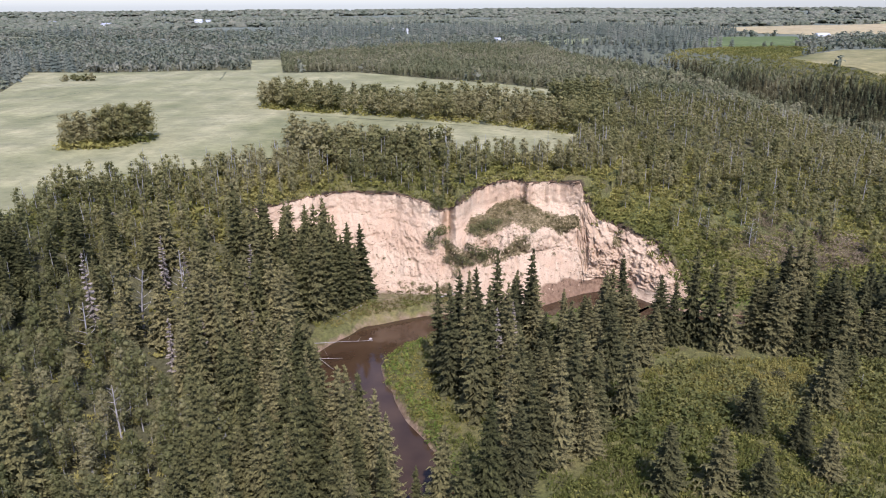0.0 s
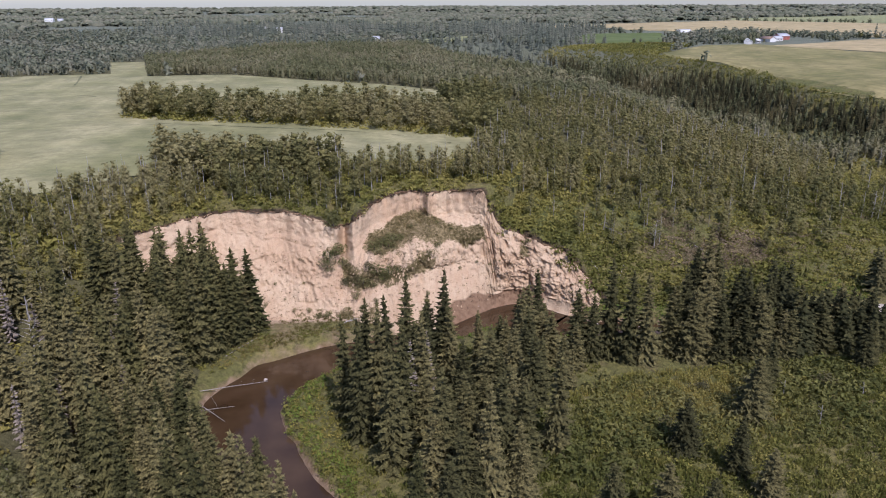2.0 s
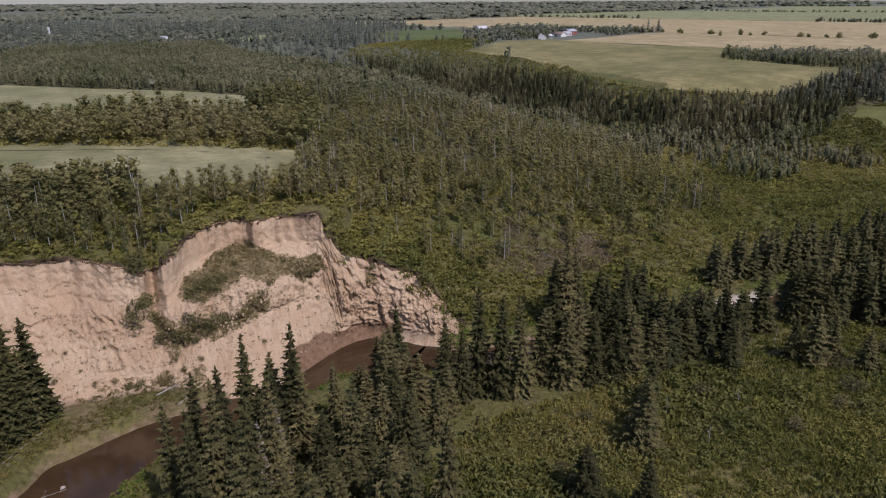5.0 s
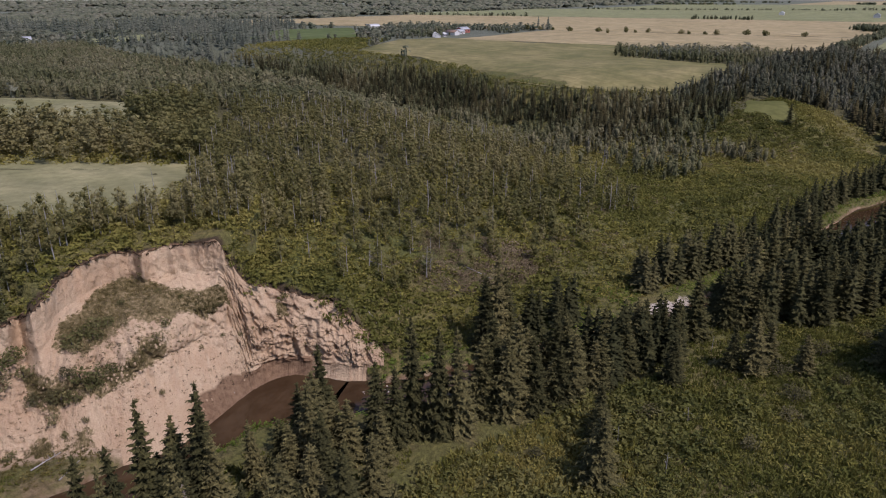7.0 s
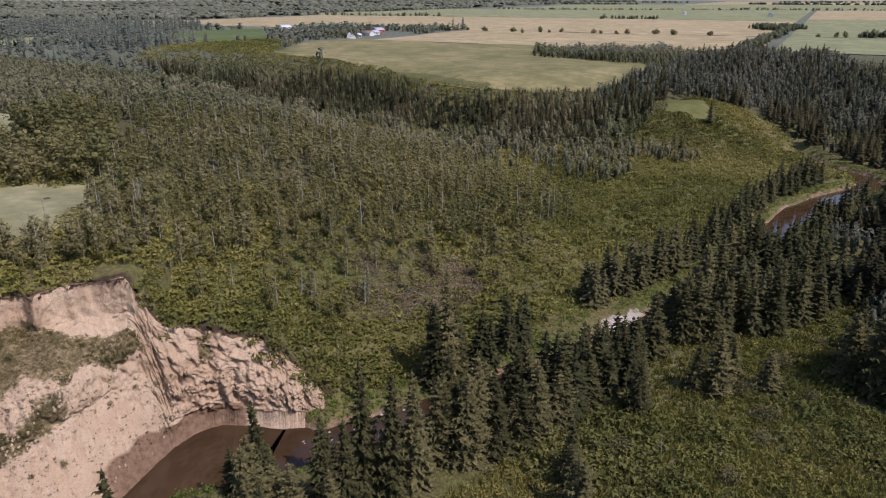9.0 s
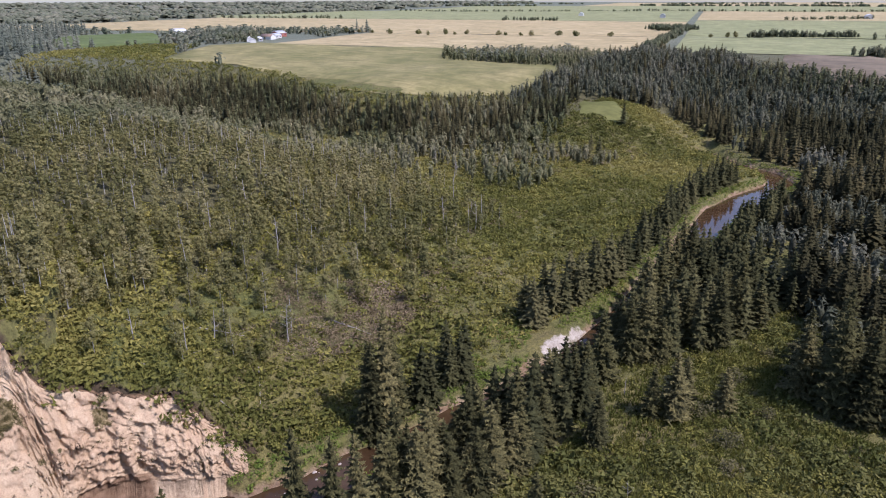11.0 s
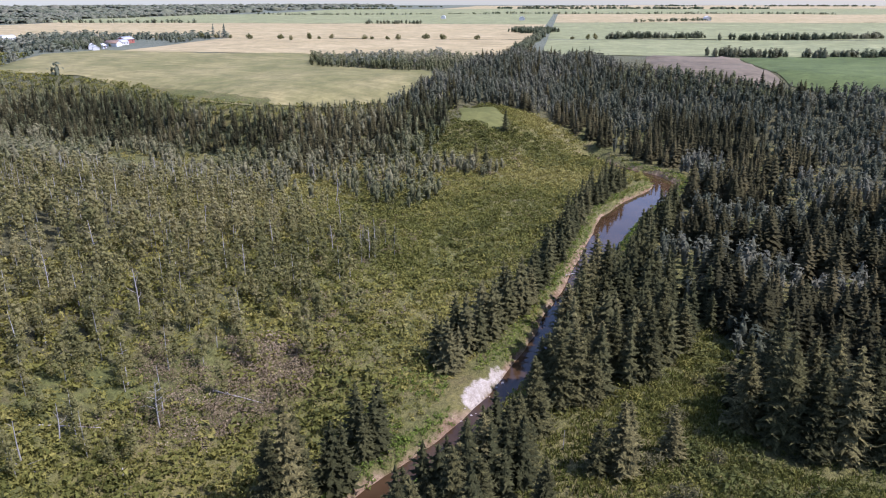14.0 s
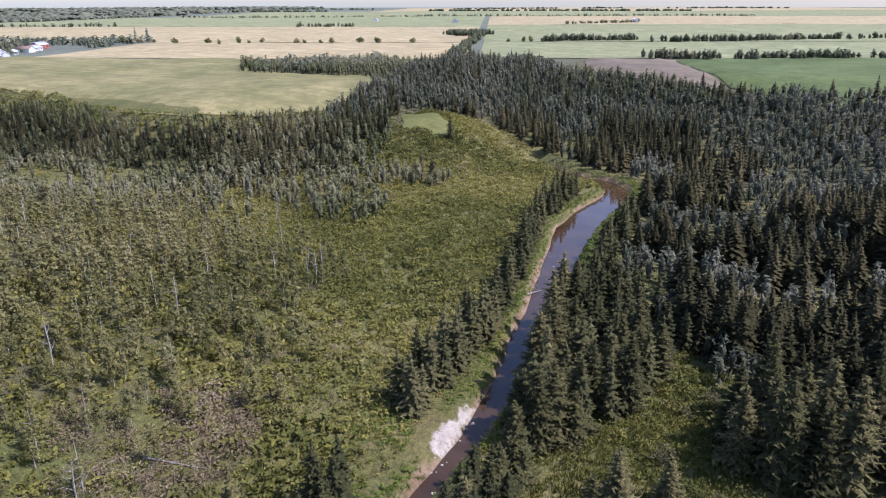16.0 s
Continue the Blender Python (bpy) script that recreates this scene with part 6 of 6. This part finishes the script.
def fallen_log(x0, y0, x1, y1, radius, label, lift=0.1, stubs=4, z=None):
    """A log lying on the ground or in the shallows."""
    n = 5
    t = np.linspace(0, 1, n)
    px_, py_ = x0 + (x1 - x0) * t, y0 + (y1 - y0) * t
    zz = np.maximum(land(px_, py_), -0.05) + lift + radius * 0.6 if z is None else np.interp(t, [0, 1], z)
    zz = np.linspace(zz[0], zz[-1], n) + np.array([0, 0.03, 0.06, 0.02, 0])
    ob = tagged(new("fallen_log"), label, "log", "fallen logs")
    ob.location = (x0, y0, zz[0])
    pts = np.c_[px_ - x0, py_ - y0, zz - zz[0]]
    part("trunk", tube(pts, radius * (1 - 0.6 * t), 7), DEAD_WOOD, ob)
    for k in range(stubs):
        s = 0.35 + 0.6 * k / max(stubs, 1)
        p0 = pts[0] + (pts[-1] - pts[0]) * s
        d = rs.normal(size=3) * [0.6, 0.6, 0.3] + [0, 0, 0.35]
        part("branch", tube([p0, p0 + d * 0.8, p0 + d * 1.5], [radius * 0.35, radius * 0.22, 0.012], 4), DEAD_WOOD, ob)


PALE_LOG = "bleached fallen log lying on the ground"
for a in ((-27, 125, -16, 129, 0.065, "bleached fallen log reaching into the river", 0.1, 3, (1.4, 0.05)), (-28, 119, -21, 121.5, 0.06, "bleached fallen log reaching into the river", 0.1, 2, (1.0, 0.0)),
          (-27, 122, -22, 117, 0.06, "bleached fallen log reaching into the river", 0.1, 2, (0.9, 0.0)), (83, 165, 87, 158.5, 0.14, PALE_LOG), (54, 165.5, 56, 162.5, 0.12, PALE_LOG), (47, 163, 51, 160, 0.10, PALE_LOG),
          (54, 158, 56, 153, 0.10, PALE_LOG), (172, 144.2, 178, 142.6, 0.11, "bleached driftwood log on the river bank"),
          (-3, 146, 1, 148.5, 0.14, "pale log lying on the muddy bank"), (60, 170, 66, 166, 0.11, PALE_LOG), (0, 143, 3, 145, 0.12, "pale log lying on the muddy bank"),
          (-24, 136, -19, 143, 0.09, "thin dead log on the muddy bank"), (64, 160, 60, 154, 0.09, PALE_LOG)):
    fallen_log(*a)

STONE = Mat("river_stone", 0.8, 0.3)
STONE.colour(STONE.ramp(STONE.noise(2.5, 5), (0.3, (0.20, 0.16, 0.13)), (0.7, (0.44, 0.38, 0.32))))
STONE.bump(STONE.noise(6, 4), 0.4, 0.05)


def stone_mesh(seed):
    bm = bmesh.new()
    bmesh.ops.create_icosphere(bm, subdivisions=2, radius=1.0)
    r2 = random.Random(seed)
    off = Vector((r2.uniform(0, 50), r2.uniform(0, 50), r2.uniform(0, 50)))
    for v in bm.verts:
        v.co *= 0.8 + 0.45 * noise.noise(v.co * 1.1 + off)
        v.co.z *= 0.6
    me = bpy.data.meshes.new("stone")
    bm.to_mesh(me)
    bm.free()
    me.materials.append(STONE.m)
    return me


stones = [stone_mesh(k) for k in range(5)]
spots = np.concatenate([tree_line((45, 142), (64, 139.5), 0.9, 0.8), tree_line((104, 134.5), (124, 135), 1.1, 0.8), tree_line((184, 144), (205, 146), 3.0, 1.6), tree_line((21, 148), (30, 155.5), 1.6, 0.7), tree_line((40, 155), (46, 147), 1.2, 0.7)])
for x, y in spots:
    ob = tagged(new("river_stone", stones[rs.randint(5)]), "pale rounded stone in the shallow river", "stone", "river stones")
    s = rs.uniform(0.12, 0.42)
    ob.matrix_basis = pose(x, y, max(float(land(np.array([x]), np.array([y]))[0]), -0.08) + s * 0.12, rs.uniform(-20, 20), rs.uniform(-20, 20), rs.uniform(0, 360)) @ Matrix.Diagonal((s, s * rs.uniform(0.7, 1.2), s * 0.8, 1))
big = tagged(new("white_boulder", stones[0].copy()), "pale boulder standing out of brown water", "boulder")
big.matrix_basis = pose(-16.5, 129.5, 0.12, 0, 0, 40) @ Matrix.Diagonal((0.5, 0.38, 0.4, 1))

# shrubs that cling to the cliff
SHRUBS_ON_CLIFF = [(-3, 161.5, 1.8), (-3.2, 163.5, 1.9), (-2.6, 159.6, 1.4), (5.5, 158.5, 1.6), (7.5, 160, 1.5), (9.5, 161, 1.3), (2.5, 153.5, 1.5), (5.5, 153.8, 1.6), (8, 154, 1.5), (-4.2, 158.5, 2.3), (-1.5, 158.5, 1.5), (-2, 160.5, 1.7), (6, 157, 1.2), (8.5, 158.5, 1.4), (11, 160, 1.2), (4, 152.5, 1.2), (7, 153, 1.3), (1, 152, 1.1), (10, 153.5, 1.1), (17, 155, 0.9), (19, 157, 1.0), (-9, 152, 0.8), (-7, 151, 0.7), (-12, 152.5, 0.6),
                   (16, 150.5, 0.6), (12, 150, 0.45), (40, 160, 0.8), (-16, 158, 0.5), (-21, 160, 0.5), (-18, 154, 0.6), (-24, 157, 0.45), (-10, 157, 0.5), (24, 157, 0.5), (28, 158, 0.45), (31, 158.5, 0.5), (14, 164, 0.7), (20, 165, 0.6), (23, 163, 0.6), (-5, 150.5, 0.9), (2, 150, 0.7), (33, 157.8, 0.4), (-14, 155, 0.4), (-27, 155, 0.5), (5, 150, 0.6)]
CLING = [(tube([(0, 0, -0.3), (0, 0, 0.4), (0.1, 0, 0.8)], [0.06, 0.05, 0.02], 4), leaf_cloud(rs, [(0, 0, 0.6), (0.6, 0.2, 0.6), (-0.5, 0.3, 0.5), (0.1, -0.4, 0.9)], [0.75, 0.6, 0.6, 0.6], 200, 0.13)) for _ in range(3)]
for x, y, s in SHRUBS_ON_CLIFF:
    plant_things(makers("cliff_shrub", [CLING[rs.randint(3)]], BARK_DARK, LEAF), np.array([(x, y)], float), (s, s * 1.1), "dark green shrub clinging to the clay cliff", "shrub", "cliff shrubs", 0.1)

# ---- farm buildings ----
PAINT = {}
for key, col in (("white", (0.58, 0.57, 0.54)), ("red", (0.32, 0.10, 0.07)), ("grey", (0.42, 0.42, 0.42)), ("brown", (0.20, 0.13, 0.09))):
    pm = Mat(key + "_paint", 0.6, 0.4)
    pm.colour(pm.mix(pm.ramp(pm.noise(1.5, 4), (0.4, 0.0), (0.8, 0.35)), col, tuple(c * 0.7 for c in col)))
    PAINT[key] = pm.m
GLASS = Mat("dark_window", 0.08, 0.5).colour((0.03, 0.035, 0.04)).m


def box(cx, cy, cz, sx, sy, sz):
    v = np.array([(x, y, z) for x in (-0.5, 0.5) for y in (-0.5, 0.5) for z in (-0.5, 0.5)]) * [sx, sy, sz] + [cx, cy, cz]
    f = np.array([(0, 1, 3, 2), (4, 6, 7, 5), (0, 4, 5, 1), (2, 3, 7, 6), (0, 2, 6, 4), (1, 5, 7, 3)])
    return v, f


def farm_building(x, y, turn, lx, ly, hz, rise, wall, roof, label, name="farm_building"):
    ob = tagged(new(name), label, "building", "farm buildings")
    ob.matrix_basis = pose(x, y, float(land(np.array([x]), np.array([y]))[0]) - 0.1, 0, 0, turn)
    v = np.array([(a * lx / 2, b * ly / 2, z) for a in (-1, 1) for b, z in ((-1, 0), (1, 0), (1, hz), (0, hz + rise), (-1, hz))])
    me = bpy.data.meshes.new("wall")
    me.from_pydata([tuple(p) for p in v], [], [(0, 4, 3, 2, 1), (5, 6, 7, 8, 9), (0, 5, 9, 4), (1, 2, 7, 6), (0, 1, 6, 5)])
    me.materials.append(PAINT[wall])
    new("wall", me).parent = ob
    for sgn in (-1, 1):
        e = 0.35
        top, low = (0, hz + rise + 0.1), (sgn * (ly / 2 + e), hz - e * rise / (ly / 2) + 0.1)
        rv = np.array([(a * (lx / 2 + e), q[0], q[1] + d) for d in (0, 0.16) for a in (-1, 1) for q in (top, low)])
        rf = np.array([(0, 1, 3, 2), (4, 6, 7, 5), (0, 2, 6, 4), (1, 5, 7, 3), (0, 4, 5, 1), (2, 3, 7, 6)])
        part("roof", (rv, rf), PAINT[roof], ob)
    part("door", box(lx * 0.1, -ly / 2 - 0.03, 1.05, 1.1, 0.08, 2.1), PAINT["brown"], ob)
    for k in (-0.32, -0.12, 0.32):
        part("window", box(lx * k, -ly / 2 - 0.03, hz * 0.58, 1.2, 0.08, 1.1), GLASS, ob)
    return ob


for a in ((441, 688, 20, 11, 7, 3.0, 2.0, "white", "grey", "white farmhouse with a grey gabled roof"), (424, 676, 110, 12, 8, 3, 2.2, "white", "brown", "small white farm building with brown roof"),
          (460, 709, 20, 15, 9, 3.6, 2.4, "red", "grey", "long red barn with a grey roof"), (388, 652, 60, 9, 6, 2.8, 1.8, "white", "white", "white farm shed beside dark trees"), (378, 632, 60, 8, 5, 2.6, 1.6, "white", "grey", "white farm shed beside dark trees"),
          (401, 658, 30, 7, 5, 2.5, 1.6, "grey", "white", "grey farm shed beside dark trees"), (414, 830, 10, 16, 9, 3.6, 2.4, "white", "white", "white house beside far fields"),
          (-654, 1401, 0, 18, 10, 5, 3, "white", "grey", "large white house among far woods"), (-614, 1800, 0, 18, 10, 6, 3, "white", "white", "large white house among far woods"), (-590, 1798, 10, 11, 8, 5, 3, "white", "grey", "white house among far woods"),
          (-858, 1590, 0, 16, 9, 5, 3, "white", "grey", "white house among far woods"), (-88, 1080, 0, 14, 8, 4, 3, "white", "white", "white house among far woods"), (-66, 1028, 5, 12, 8, 4, 3, "white", "grey", "white house among far woods"),
          (-37, 985, 0, 10, 8, 5, 3, "white", "brown", "white house among far woods"), (46, 739, 0, 6, 5, 5, 2, "white", "grey", "small white house in the far valley"), (1290, 690, 25, 18, 10, 5, 3, "grey", "grey", "grey farmhouse beside a grove"),
          (1430, 385, 25, 20, 10, 5, 3, "white", "grey", "white farmhouse among shelter trees"), (1350, 900, 25, 14, 9, 5, 3, "white", "white", "white farm building on the plain")):
    farm_building(*a)
